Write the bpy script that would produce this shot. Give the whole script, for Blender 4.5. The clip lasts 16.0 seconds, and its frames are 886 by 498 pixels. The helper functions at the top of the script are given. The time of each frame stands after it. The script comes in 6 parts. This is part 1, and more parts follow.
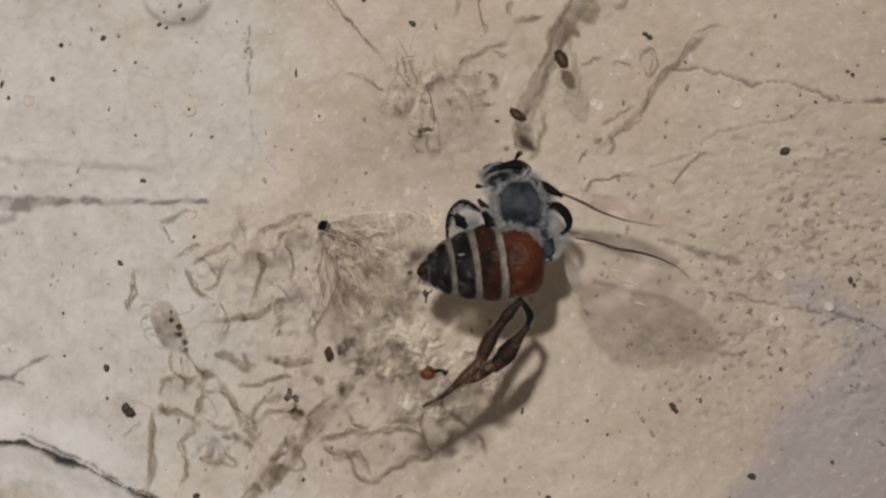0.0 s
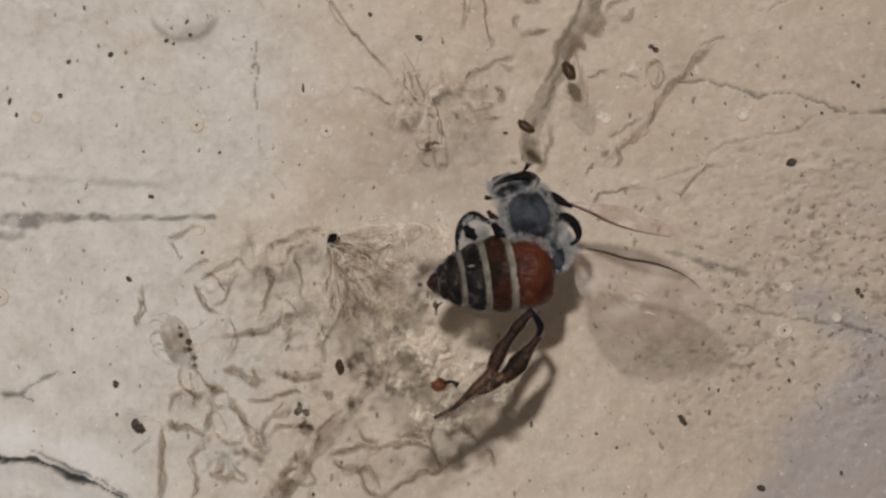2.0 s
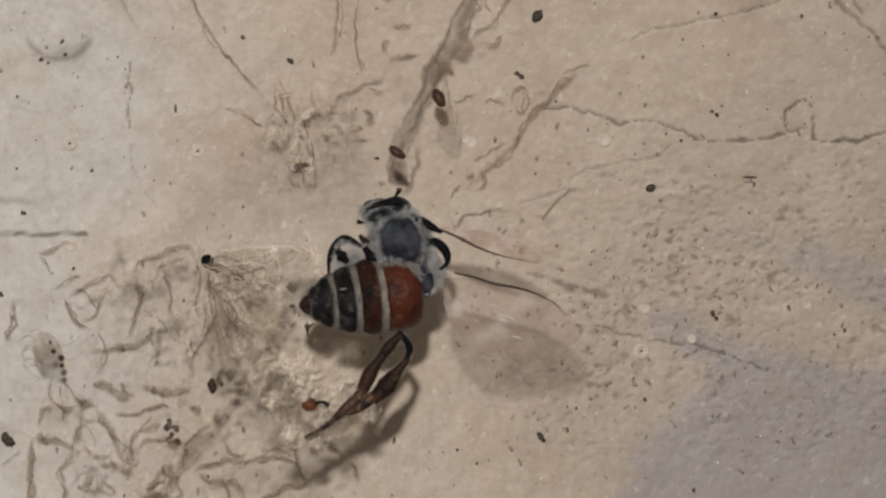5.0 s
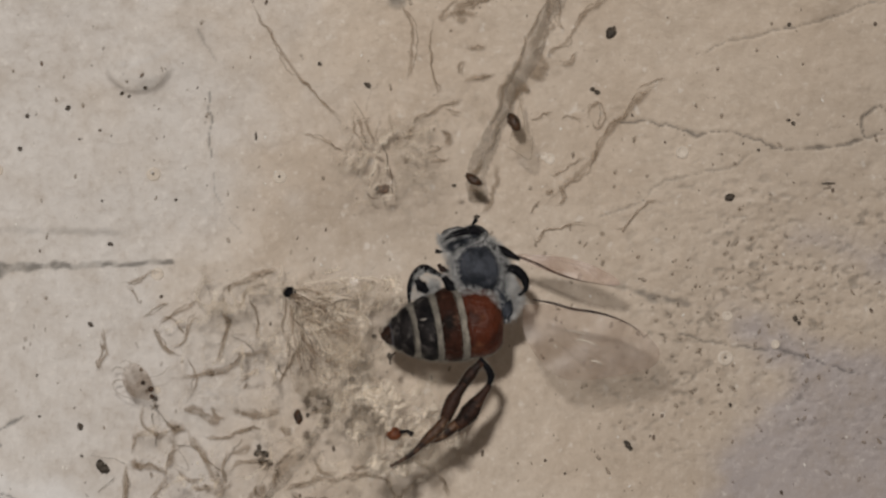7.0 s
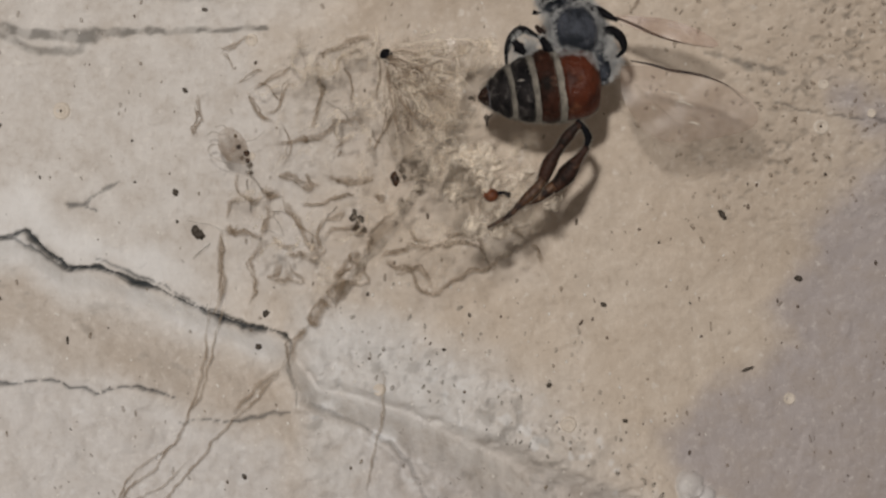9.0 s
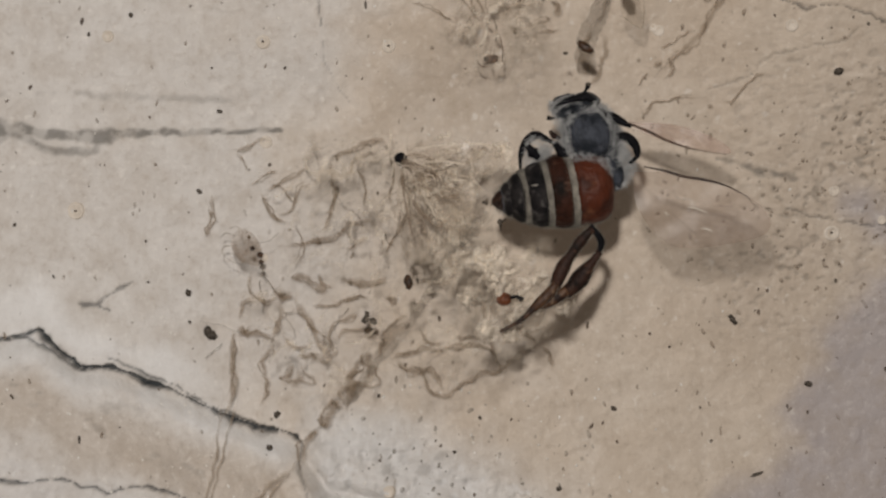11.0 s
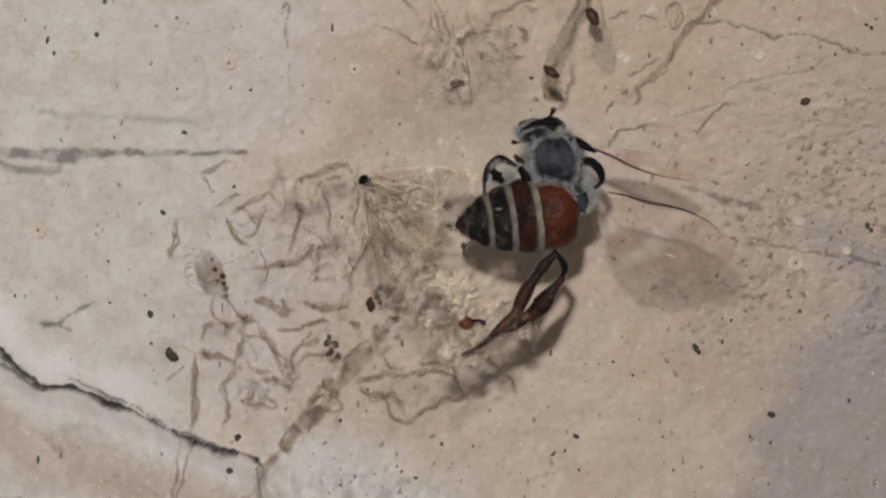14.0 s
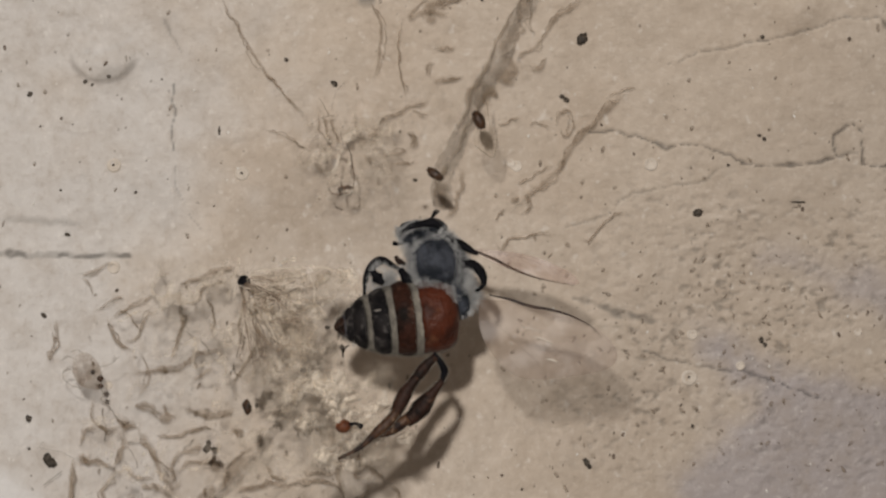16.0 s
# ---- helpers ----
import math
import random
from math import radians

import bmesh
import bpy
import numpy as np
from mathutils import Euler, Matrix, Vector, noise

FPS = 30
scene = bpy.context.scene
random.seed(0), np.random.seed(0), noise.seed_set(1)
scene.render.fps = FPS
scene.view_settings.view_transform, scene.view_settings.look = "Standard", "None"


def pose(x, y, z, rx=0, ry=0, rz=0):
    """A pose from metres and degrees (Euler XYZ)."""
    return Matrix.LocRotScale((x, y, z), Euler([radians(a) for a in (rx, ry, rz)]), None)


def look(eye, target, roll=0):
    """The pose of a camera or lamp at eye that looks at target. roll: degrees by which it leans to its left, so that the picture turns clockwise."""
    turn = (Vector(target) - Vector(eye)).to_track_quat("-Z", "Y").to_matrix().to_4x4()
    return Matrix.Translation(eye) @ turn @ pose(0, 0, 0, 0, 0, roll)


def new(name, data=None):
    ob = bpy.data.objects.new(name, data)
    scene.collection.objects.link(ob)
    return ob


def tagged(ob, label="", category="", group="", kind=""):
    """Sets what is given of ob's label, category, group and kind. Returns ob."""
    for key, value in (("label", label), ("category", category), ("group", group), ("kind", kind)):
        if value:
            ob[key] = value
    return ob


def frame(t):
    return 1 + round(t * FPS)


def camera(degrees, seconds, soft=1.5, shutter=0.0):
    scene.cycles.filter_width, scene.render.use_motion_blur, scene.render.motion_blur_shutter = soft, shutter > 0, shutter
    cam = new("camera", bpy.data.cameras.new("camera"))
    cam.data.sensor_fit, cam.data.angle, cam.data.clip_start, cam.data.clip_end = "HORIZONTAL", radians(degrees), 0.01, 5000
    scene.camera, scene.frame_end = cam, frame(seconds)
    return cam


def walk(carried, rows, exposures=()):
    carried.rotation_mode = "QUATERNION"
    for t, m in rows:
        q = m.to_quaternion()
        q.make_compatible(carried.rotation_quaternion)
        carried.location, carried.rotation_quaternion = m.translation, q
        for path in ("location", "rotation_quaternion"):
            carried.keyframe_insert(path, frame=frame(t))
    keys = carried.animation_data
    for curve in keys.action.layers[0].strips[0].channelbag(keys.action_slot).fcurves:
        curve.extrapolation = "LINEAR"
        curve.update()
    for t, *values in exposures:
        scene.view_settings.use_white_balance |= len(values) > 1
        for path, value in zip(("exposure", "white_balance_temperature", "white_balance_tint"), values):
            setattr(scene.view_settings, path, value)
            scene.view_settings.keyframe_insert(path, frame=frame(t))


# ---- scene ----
import functools

cam = camera(18, 16.0, soft=2.5)
walk(cam, [
    (0, pose(0.001005, -0.111377, -0.001799, 91.0596, -0.4852, 0.6259)),
    (0.5, pose(0.000590, -0.111369, -0.002114, 91.2633, -0.2074, 0.5361)),
    (1, pose(0.000611, -0.111402, -0.001980, 91.4768, -0.0992, 0.5089)),
    (1.5, pose(0.000332, -0.111587, -0.002525, 91.8263, -0.1025, 0.4975)),
    (2, pose(0.000251, -0.111485, -0.002692, 91.7790, -0.0134, 0.4291)),
    (2.5, pose(0.000164, -0.111529, -0.002846, 91.3973, 0.0217, 0.3771)),
    (3, pose(0.000385, -0.111674, -0.002670, 91.5698, 0.1040, 0.4594)),
    (3.5, pose(0.000175, -0.112086, -0.001575, 91.6907, 0.0873, 0.4430)),
    (4, pose(-0.000636, -0.112961, -0.001007, 91.6172, -0.3726, 0.0454)),
    (4.2, pose(-0.000918, -0.113252, -0.000295, 91.3971, -0.5562, -0.8989)),
    (4.5, pose(-0.001427, -0.113901, -0.001216, 91.7262, -0.6907, -2.6971)),
    (4.7, pose(-0.001860, -0.113893, -0.001359, 91.6550, -0.8034, -3.2133)),
    (6.8, pose(-0.000579, -0.115324, 0.003417, 89.5847, 0.6784, -2.2461)),
    (7, pose(-0.000230, -0.115383, 0.003791, 89.4144, 0.9947, -0.8326)),
    (7.3, pose(0.000117, -0.115637, 0.004490, 88.9189, 1.3467, 0.4293)),
    (7.5, pose(-0.000012, -0.115657, 0.003549, 88.7300, 1.3308, 0.8086)),
    (7.8, pose(-0.000743, -0.115537, 0.001637, 88.2291, 1.3364, 0.7111)),
    (8, pose(-0.000920, -0.115327, 0.000681, 87.0469, 0.9976, 0.7346)),
    (8.5, pose(-0.001949, -0.115241, -0.000165, 85.4212, 0.8561, 0.5468)),
    (9, pose(-0.001486, -0.115181, 0.001226, 85.8993, 0.9610, 0.5251)),
    (9.5, pose(-0.001276, -0.115437, 0.001951, 86.7697, 0.9813, 0.5936)),
    (9.7, pose(-0.001600, -0.115901, 0.001599, 87.5492, 1.0205, 0.4841)),
    (12, pose(-0.002410, -0.115349, 0.001630, 87.9003, -0.0414, 0.5008)),
    (12.5, pose(-0.002759, -0.115435, 0.000816, 87.9732, -0.2020, 0.3676)),
    (13, pose(-0.002660, -0.115548, 0.000350, 88.0383, -0.2169, 0.2950)),
    (13.5, pose(-0.002531, -0.115791, 0.000373, 88.1885, -0.1756, 0.1033)),
    (14, pose(-0.001636, -0.115260, 0.000758, 88.7448, -0.3413, 0.0052)),
    (14.2, pose(0.001270, -0.112131, 0.000246, 90.5905, -0.5069, 0.1438)),
    (14.3, pose(0.002928, -0.111515, 0.001063, 91.5031, -0.6473, 0.2719)),
    (14.4, pose(0.003975, -0.111411, 0.000825, 91.8631, -0.6363, 0.3580)),
    (14.5, pose(0.004035, -0.111435, 0.000526, 91.8607, -0.8008, 0.0899)),
    (15, pose(0.004100, -0.112065, -0.002817, 92.5067, -1.2093, -0.5774)),
    (15.5, pose(0.003782, -0.113382, -0.001907, 92.5093, -1.1566, -0.4686)),
    (16, pose(0.001912, -0.113550, -0.001959, 92.2950, -1.0638, -0.6196)),
], exposures=((0.0, 0.0), (4.7, -0.01), (6.8, -0.07), (9.5, -0.06), (12.5, -0.07), (13.8, -0.07), (14.5, 0.0), (16.0, 0.0)))

# ---- light ----
world = bpy.data.worlds.new("room_light")
world.use_nodes = True
world.node_tree.nodes["Background"].inputs[0].default_value = (1.12, 0.95, 0.82, 1)
world.node_tree.nodes["Background"].inputs[1].default_value = 0.112
scene.world = world

MM = 0.001


def torch():
    lamp = bpy.data.lights.new("torch", "AREA")
    lamp.shape, lamp.size, lamp.energy, lamp.color = "DISK", 0.0028, 0.1020, (0.985, 0.929, 0.878)
    ob = new("torch", lamp)
    ob.matrix_world = look((-0.0046, -0.116, 0.0140), (0.001, 0.005, -0.002))


torch()


# ---- materials ----
def shader(name, colour, rough=0.6, spec=0.4, metal=0.0, alpha=1.0):
    mat = bpy.data.materials.new(name)
    mat.use_nodes = True
    b = mat.node_tree.nodes["Principled BSDF"]
    b.inputs["Base Color"].default_value = (*colour, 1)
    b.inputs["Roughness"].default_value = rough
    b.inputs["Specular IOR Level"].default_value = spec
    b.inputs["Metallic"].default_value = metal
    b.inputs["Alpha"].default_value = alpha
    return mat, mat.node_tree, b


def node(tree, kind, **values):
    n = tree.nodes.new(kind)
    for key, value in values.items():
        n.inputs[key].default_value = value
    return n


def coords(tree, scale):
    tc = tree.nodes.new("ShaderNodeTexCoord")
    mp = node(tree, "ShaderNodeMapping", Scale=scale)
    tree.links.new(tc.outputs["Object"], mp.inputs["Vector"])
    return mp.outputs["Vector"]


def noise_of(tree, vec, scale, detail=4.0, rough=0.55):
    n = node(tree, "ShaderNodeTexNoise", Scale=scale, Detail=detail, Roughness=rough)
    tree.links.new(vec, n.inputs["Vector"])
    return n.outputs["Fac"]


def ramp(tree, fac, lo, hi, a=0.0, b=1.0):
    n = node(tree, "ShaderNodeMapRange")
    for key, value in (("From Min", lo), ("From Max", hi), ("To Min", a), ("To Max", b)):
        n.inputs[key].default_value = value
    tree.links.new(fac, n.inputs["Value"])
    return n.outputs["Result"]


def blend(tree, fac, a, b, how="MIX"):
    n = tree.nodes.new("ShaderNodeMix")
    n.data_type, n.blend_type = "RGBA", how
    for sock, value in ((n.inputs["Factor"], fac), (n.inputs["A"], a), (n.inputs["B"], b)):
        if isinstance(value, tuple):
            sock.default_value = (*value, 1)
        elif isinstance(value, float):
            sock.default_value = value
        else:
            tree.links.new(value, sock)
    return n.outputs["Result"]


def times(tree, a, b):
    n = tree.nodes.new("ShaderNodeMath")
    n.operation = "MULTIPLY"
    for sock, value in zip(n.inputs, (a, b)):
        if isinstance(value, float):
            sock.default_value = value
        else:
            tree.links.new(value, sock)
    return n.outputs[0]


def bump(tree, bsdf, height, depth, strength=1.0):
    n = node(tree, "ShaderNodeBump", Strength=strength, Distance=depth)
    tree.links.new(height, n.inputs["Height"])
    tree.links.new(n.outputs["Normal"], bsdf.inputs["Normal"])


def attribute(tree, name):
    n = tree.nodes.new("ShaderNodeAttribute")
    n.attribute_name = name
    return n.outputs["Fac"]


def mottled(name, a, b, scale, rough=0.6, spec=0.4, depth=0.00003, fleck=None, share=0.5):
    """Two colours in patches of about 1/scale mm, with fine relief, and flecks of a third."""
    mat, tree, bsdf = shader(name, a, rough, spec)
    vec = coords(tree, (1000, 1000, 1000))
    big, fine = noise_of(tree, vec, scale, 5.0, 0.65), noise_of(tree, vec, scale * 4)
    c = blend(tree, ramp(tree, big, 0.40, 0.60), a, b)
    if fleck:
        c = blend(tree, ramp(tree, noise_of(tree, vec, scale * 1.9, 3.0), 0.58, 0.72, 0.0, share), c, fleck)
    tree.links.new(c, bsdf.inputs["Base Color"])
    tree.links.new(ramp(tree, fine, 0.3, 0.7, rough - 0.15, min(1.0, rough + 0.15)), bsdf.inputs["Roughness"])
    bump(tree, bsdf, fine, depth)
    return mat


def wall_paint():
    mat, tree, bsdf = shader("old_wall_paint", (0.5, 0.44, 0.36), 0.55, 0.3)
    vec = coords(tree, (1000, 1000, 1000))
    wide, mid, fine = noise_of(tree, vec, 0.16), noise_of(tree, vec, 0.8, 6.0, 0.6), noise_of(tree, vec, 3.2, 5.0, 0.7)
    spots = noise_of(tree, vec, 2.0, 2.0)
    c = blend(tree, ramp(tree, wide, 0.35, 0.65), (0.548, 0.463, 0.374), (0.598, 0.522, 0.437))
    c = blend(tree, attribute(tree, "pale"), c, (0.612, 0.602, 0.588))
    c = blend(tree, attribute(tree, "lilac"), c, (0.415, 0.376, 0.368))
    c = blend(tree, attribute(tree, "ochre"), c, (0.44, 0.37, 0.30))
    c = blend(tree, ramp(tree, mid, 0.42, 0.70, 0.0, 0.32), c, (0.37, 0.30, 0.23))
    c = blend(tree, ramp(tree, fine, 0.54, 0.74, 0.0, 0.30), c, (0.31, 0.25, 0.19))
    c = blend(tree, ramp(tree, fine, 0.45, 0.27, 0.0, 0.30), c, (0.80, 0.755, 0.69))
    c = blend(tree, ramp(tree, spots, 0.66, 0.74, 0.0, 0.35), c, (0.80, 0.77, 0.72))
    c = blend(tree, attribute(tree, "white"), c, (0.76, 0.765, 0.765))
    # dirt, with the shade of cracks and blister put into the colour
    c = blend(tree, attribute(tree, "grime_shade"), c, (0.13, 0.122, 0.108))
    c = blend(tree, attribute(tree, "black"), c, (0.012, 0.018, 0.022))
    tree.links.new(c, bsdf.inputs["Base Color"])
    tree.links.new(ramp(tree, mid, 0.3, 0.7, 0.42, 0.72), bsdf.inputs["Roughness"])
    height = blend(tree, 0.4, mid, fine)
    bump(tree, bsdf, height, 0.00010)
    return mat


PAINT = wall_paint()
CHALK = mottled("chalky_paint", (0.665, 0.605, 0.53), (0.57, 0.51, 0.435), 1.6, 0.7, 0.2)
GRAIN = mottled("pale_plaster_grain", (0.80, 0.78, 0.74), (0.68, 0.65, 0.60), 2.0, 0.5, 0.4)
SPECK = mottled("black_speck", (0.030, 0.025, 0.019), (0.078, 0.062, 0.046), 6.0, 0.55)
BROWN_SPECK = mottled("brown_speck", (0.06, 0.028, 0.012), (0.02, 0.012, 0.008), 4.0, 0.4)
DRY_BROWN = mottled("dry_brown_shell", (0.17, 0.085, 0.046), (0.05, 0.023, 0.013), 4.0, 0.5, 0.3)
GRIT = mottled("brown_grit", (0.15, 0.11, 0.08), (0.06, 0.044, 0.032), 3.0, 0.6)
CHITIN = mottled("black_chitin", (0.003, 0.003, 0.004), (0.009, 0.009, 0.011), 4.0, 0.6, 0.06)
RUST = mottled("rust_red_chitin", (0.078, 0.019, 0.008), (0.032, 0.009, 0.005), 0.9, 0.5, 0.2, 0.00012, (0.15, 0.060, 0.030), 0.5)
BROWN = mottled("dark_brown_chitin", (0.036, 0.013, 0.008), (0.006, 0.004, 0.003), 1.1, 0.55, 0.10, 0.00010, (0.15, 0.078, 0.052), 0.55)
GREY = mottled("dark_grey_chitin", (0.003, 0.003, 0.004), (0.018, 0.016, 0.016), 1.3, 0.55, 0.08, 0.00010, (0.14, 0.13, 0.122), 0.6)
LEG = mottled("leg_chitin", (0.034, 0.016, 0.011), (0.009, 0.006, 0.005), 1.4, 0.55, 0.12, 0.00004, (0.12, 0.066, 0.043), 0.55)
TARSUS = mottled("pale_leg_chitin", (0.090, 0.045, 0.024), (0.016, 0.008, 0.006), 2.2, 0.5, 0.2, 0.00003, (0.30, 0.22, 0.15), 0.5)
GREY_FUZZ = mottled("grey_hair", (0.17, 0.18, 0.205), (0.075, 0.08, 0.095), 2.0, 0.8, 0.1)
FUZZ = mottled("pale_hair", (0.58, 0.585, 0.575), (0.38, 0.385, 0.385), 2.0, 0.8, 0.1)
FELT = mottled("grey_felted_skin", (0.075, 0.08, 0.09), (0.022, 0.024, 0.028), 1.3, 0.85, 0.08, 0.00008, (0.19, 0.195, 0.20), 0.5)
BAND = mottled("cream_hair_band", (0.27, 0.25, 0.212), (0.15, 0.138, 0.118), 2.2, 0.85, 0.1, 0.00005, (0.34, 0.318, 0.272), 0.5)
THORAX = mottled("blue_grey_thorax", (0.012, 0.015, 0.020), (0.052, 0.058, 0.072), 1.3, 0.7, 0.15, 0.00008, (0.085, 0.085, 0.092), 0.6)
EYE = mottled("dark_eye", (0.005, 0.007, 0.010), (0.040, 0.046, 0.056), 1.2, 0.4, 0.3)
FROST_GREY = mottled("frost_grey", (0.34, 0.32, 0.29), (0.20, 0.185, 0.165), 3.0, 0.85, 0.1)
ORANGE = mottled("orange_shell", (0.15, 0.048, 0.018), (0.075, 0.024, 0.011), 3.0, 0.45, 0.3)


def film_like(name, a, b, alpha_lo, alpha_hi, scale, rough=0.35, spec=0.5):
    mat, tree, bsdf = shader(name, a, rough, spec)
    vec = coords(tree, (1000, 1000, 1000))
    n = noise_of(tree, vec, scale, 5.0, 0.6)
    tree.links.new(blend(tree, ramp(tree, n, 0.3, 0.7), a, b), bsdf.inputs["Base Color"])
    tree.links.new(ramp(tree, n, 0.32, 0.7, alpha_lo, alpha_hi), bsdf.inputs["Alpha"])
    bump(tree, bsdf, n, 0.00004)
    return mat


SILK = film_like("dusty_silk", (0.30, 0.25, 0.19), (0.20, 0.165, 0.125), 0.10, 0.60, 2.0, 0.65, 0.2)
SHADED_BAND = film_like("silk_with_shadow", (0.22, 0.19, 0.155), (0.31, 0.27, 0.222), 0.08, 0.46, 1.4, 0.65, 0.2)
SHEEN = film_like("pale_glint", (0.80, 0.74, 0.65), (0.60, 0.54, 0.45), 0.15, 0.72, 1.3, 0.35, 0.5)
ROPE = film_like("roped_silk_with_shade", (0.22, 0.188, 0.152), (0.30, 0.26, 0.212), 0.08, 0.5, 1.6, 0.65, 0.2)
WING = film_like("clear_wing", (0.32, 0.18, 0.115), (0.23, 0.125, 0.08), 0.16, 0.42, 0.7, 0.35, 0.4)
CLOUDED = film_like("clouded_wing", (0.26, 0.17, 0.115), (0.17, 0.105, 0.07), 0.13, 0.24, 0.6, 0.35, 0.4)
BROWN_VEIN = mottled("brown_wing_vein", (0.075, 0.036, 0.018), (0.030, 0.015, 0.009), 1.2, 0.5)
VEIN = mottled("wing_vein", (0.016, 0.008, 0.006), (0.055, 0.026, 0.015), 1.6, 0.5)
FAINT_VEIN = film_like("faint_wing_vein", (0.22, 0.15, 0.10), (0.14, 0.095, 0.06), 0.02, 0.32, 2.0)


def fibrous(name, a, b, rough=0.6, top=0.8):
    """Silk that covers its mesh as far as the mesh says."""
    mat, tree, bsdf = shader(name, a, rough, 0.25)
    vec = coords(tree, (1000, 1000, 1000))
    n = noise_of(tree, vec, 1.6, 5.0, 0.6)
    tree.links.new(blend(tree, ramp(tree, n, 0.35, 0.65), a, b), bsdf.inputs["Base Color"])
    tree.links.new(times(tree, attribute(tree, "cover"), ramp(tree, n, 0.3, 0.62, 0.5 * top, top)), bsdf.inputs["Alpha"])
    bump(tree, bsdf, n, 0.0001)
    return mat


# dark enough to stand for a thread together with its shadow on the wall
THREAD_SHADOW = fibrous("thread_with_shadow", (0.345, 0.262, 0.182), (0.25, 0.187, 0.126), top=0.68)
SOFT_SILK = fibrous("dusty_soft_silk", (0.33, 0.255, 0.178), (0.24, 0.18, 0.122), top=0.7)
FIBRE = fibrous("brown_dry_fibre", (0.22, 0.17, 0.125), (0.12, 0.09, 0.066), top=0.85)
MAT_DARK, MAT_PALE = fibrous("dusty_silk_mat", (0.305, 0.25, 0.188), (0.195, 0.16, 0.12), top=0.29), fibrous("pale_silk_mat", (0.75, 0.675, 0.565), (0.59, 0.505, 0.40), 0.35)
SHELL = film_like("thin_husk_shell", (0.31, 0.225, 0.15), (0.20, 0.137, 0.085), 0.18, 0.66, 1.6, 0.5, 0.3)
HUSK = film_like("dry_husk", (0.31, 0.235, 0.17), (0.18, 0.13, 0.09), 0.25, 0.75, 2.0, 0.5, 0.3)


GREY_FLECK = film_like("grey_fleck", (0.24, 0.22, 0.19), (0.34, 0.31, 0.265), 0.08, 0.6, 1.4, 0.6, 0.3)
FLECK = film_like("dried_fleck", (0.24, 0.19, 0.14), (0.34, 0.275, 0.21), 0.10, 0.60, 1.0, 0.6, 0.3)


# ---- mesh helpers: lengths in millimetres ----
def mesh(name, verts, faces, material, parent=None, label="", smooth=True):
    """One mesh object. With a parent it is a part of it, else a thing with its origin at its middle."""
    v = np.asarray(verts, float) * MM
    origin = np.array(parent.matrix_world.translation) if parent else (v.min(0) + v.max(0)) / 2
    me = bpy.data.meshes.new(name)
    me.from_pydata((v - origin).tolist(), [], faces)
    me.materials.append(material)
    if smooth:
        me.polygons.foreach_set("use_smooth", [True] * len(me.polygons))
    me.update()
    ob = new(name, me)
    if parent:
        ob.parent = parent
    else:
        ob.location = origin
        ob.matrix_world = Matrix.Translation(origin)
    if label:
        ob["label"] = label
    return ob


def empty(name, place):
    ob = new(name)
    ob.empty_display_size = 0.001
    ob.location = Vector(place) * MM
    ob.matrix_world = Matrix.Translation(Vector(place) * MM)
    return ob


def join(*pieces):
    verts, faces = [], []
    for v, f in pieces:
        n = len(verts)
        verts.extend(map(tuple, v))
        faces.extend([tuple(i + n for i in face) for face in f])
    return verts, faces


def smooth_line(points, step=0.25):
    """Catmull-Rom through the points, about one vertex each step."""
    p = np.asarray(points, float)
    if len(p) < 3:
        n = max(2, int(np.linalg.norm(p[-1] - p[0]) / step) + 1)
        return np.linspace(p[0], p[-1], n)
    q = np.vstack([2 * p[0] - p[1], p, 2 * p[-1] - p[-2]])
    out = []
    for i in range(1, len(q) - 2):
        n = max(2, int(np.linalg.norm(q[i + 1][:3] - q[i][:3]) / step) + 1)
        for s in np.linspace(0, 1, n, endpoint=False):
            a, b, c, d = q[i - 1], q[i], q[i + 1], q[i + 2]
            out.append(0.5 * (2 * b + (c - a) * s + (2 * a - 5 * b + 4 * c - d) * s * s + (3 * b - a - 3 * c + d) * s ** 3))
    out.append(p[-1])
    return np.array(out)


def tube(points, radii, sides=6, flat=1.0):
    """A round tube along points; radii: one or one for each point. flat: its depth against its breadth."""
    p = np.asarray(points, float)[:, :3]
    r = np.broadcast_to(np.asarray(radii, float), (len(p),)) if np.ndim(radii) == 0 else np.interp(
        np.linspace(0, 1, len(p)), np.linspace(0, 1, len(radii)), radii)
    d = np.gradient(p, axis=0)
    d /= np.linalg.norm(d, axis=1)[:, None] + 1e-9
    verts, faces = [], []
    for i in range(len(p)):
        side = np.cross(d[i], (0, 1, 0))
        if np.linalg.norm(side) < 1e-3:
            side = np.array((1.0, 0, 0))
        side /= np.linalg.norm(side)
        up = np.cross(side, d[i])
        for k in range(sides):
            a = 2 * math.pi * k / sides
            verts.append(p[i] + r[i] * (math.cos(a) * side + math.sin(a) * flat * up))
    for i in range(len(p) - 1):
        for k in range(sides):
            a, b = i * sides + k, i * sides + (k + 1) % sides
            faces.append((a, b, b + sides, a + sides))
    faces.append(tuple(range(sides))[::-1])
    faces.append(tuple(range((len(p) - 1) * sides, len(p) * sides)))
    return verts, faces


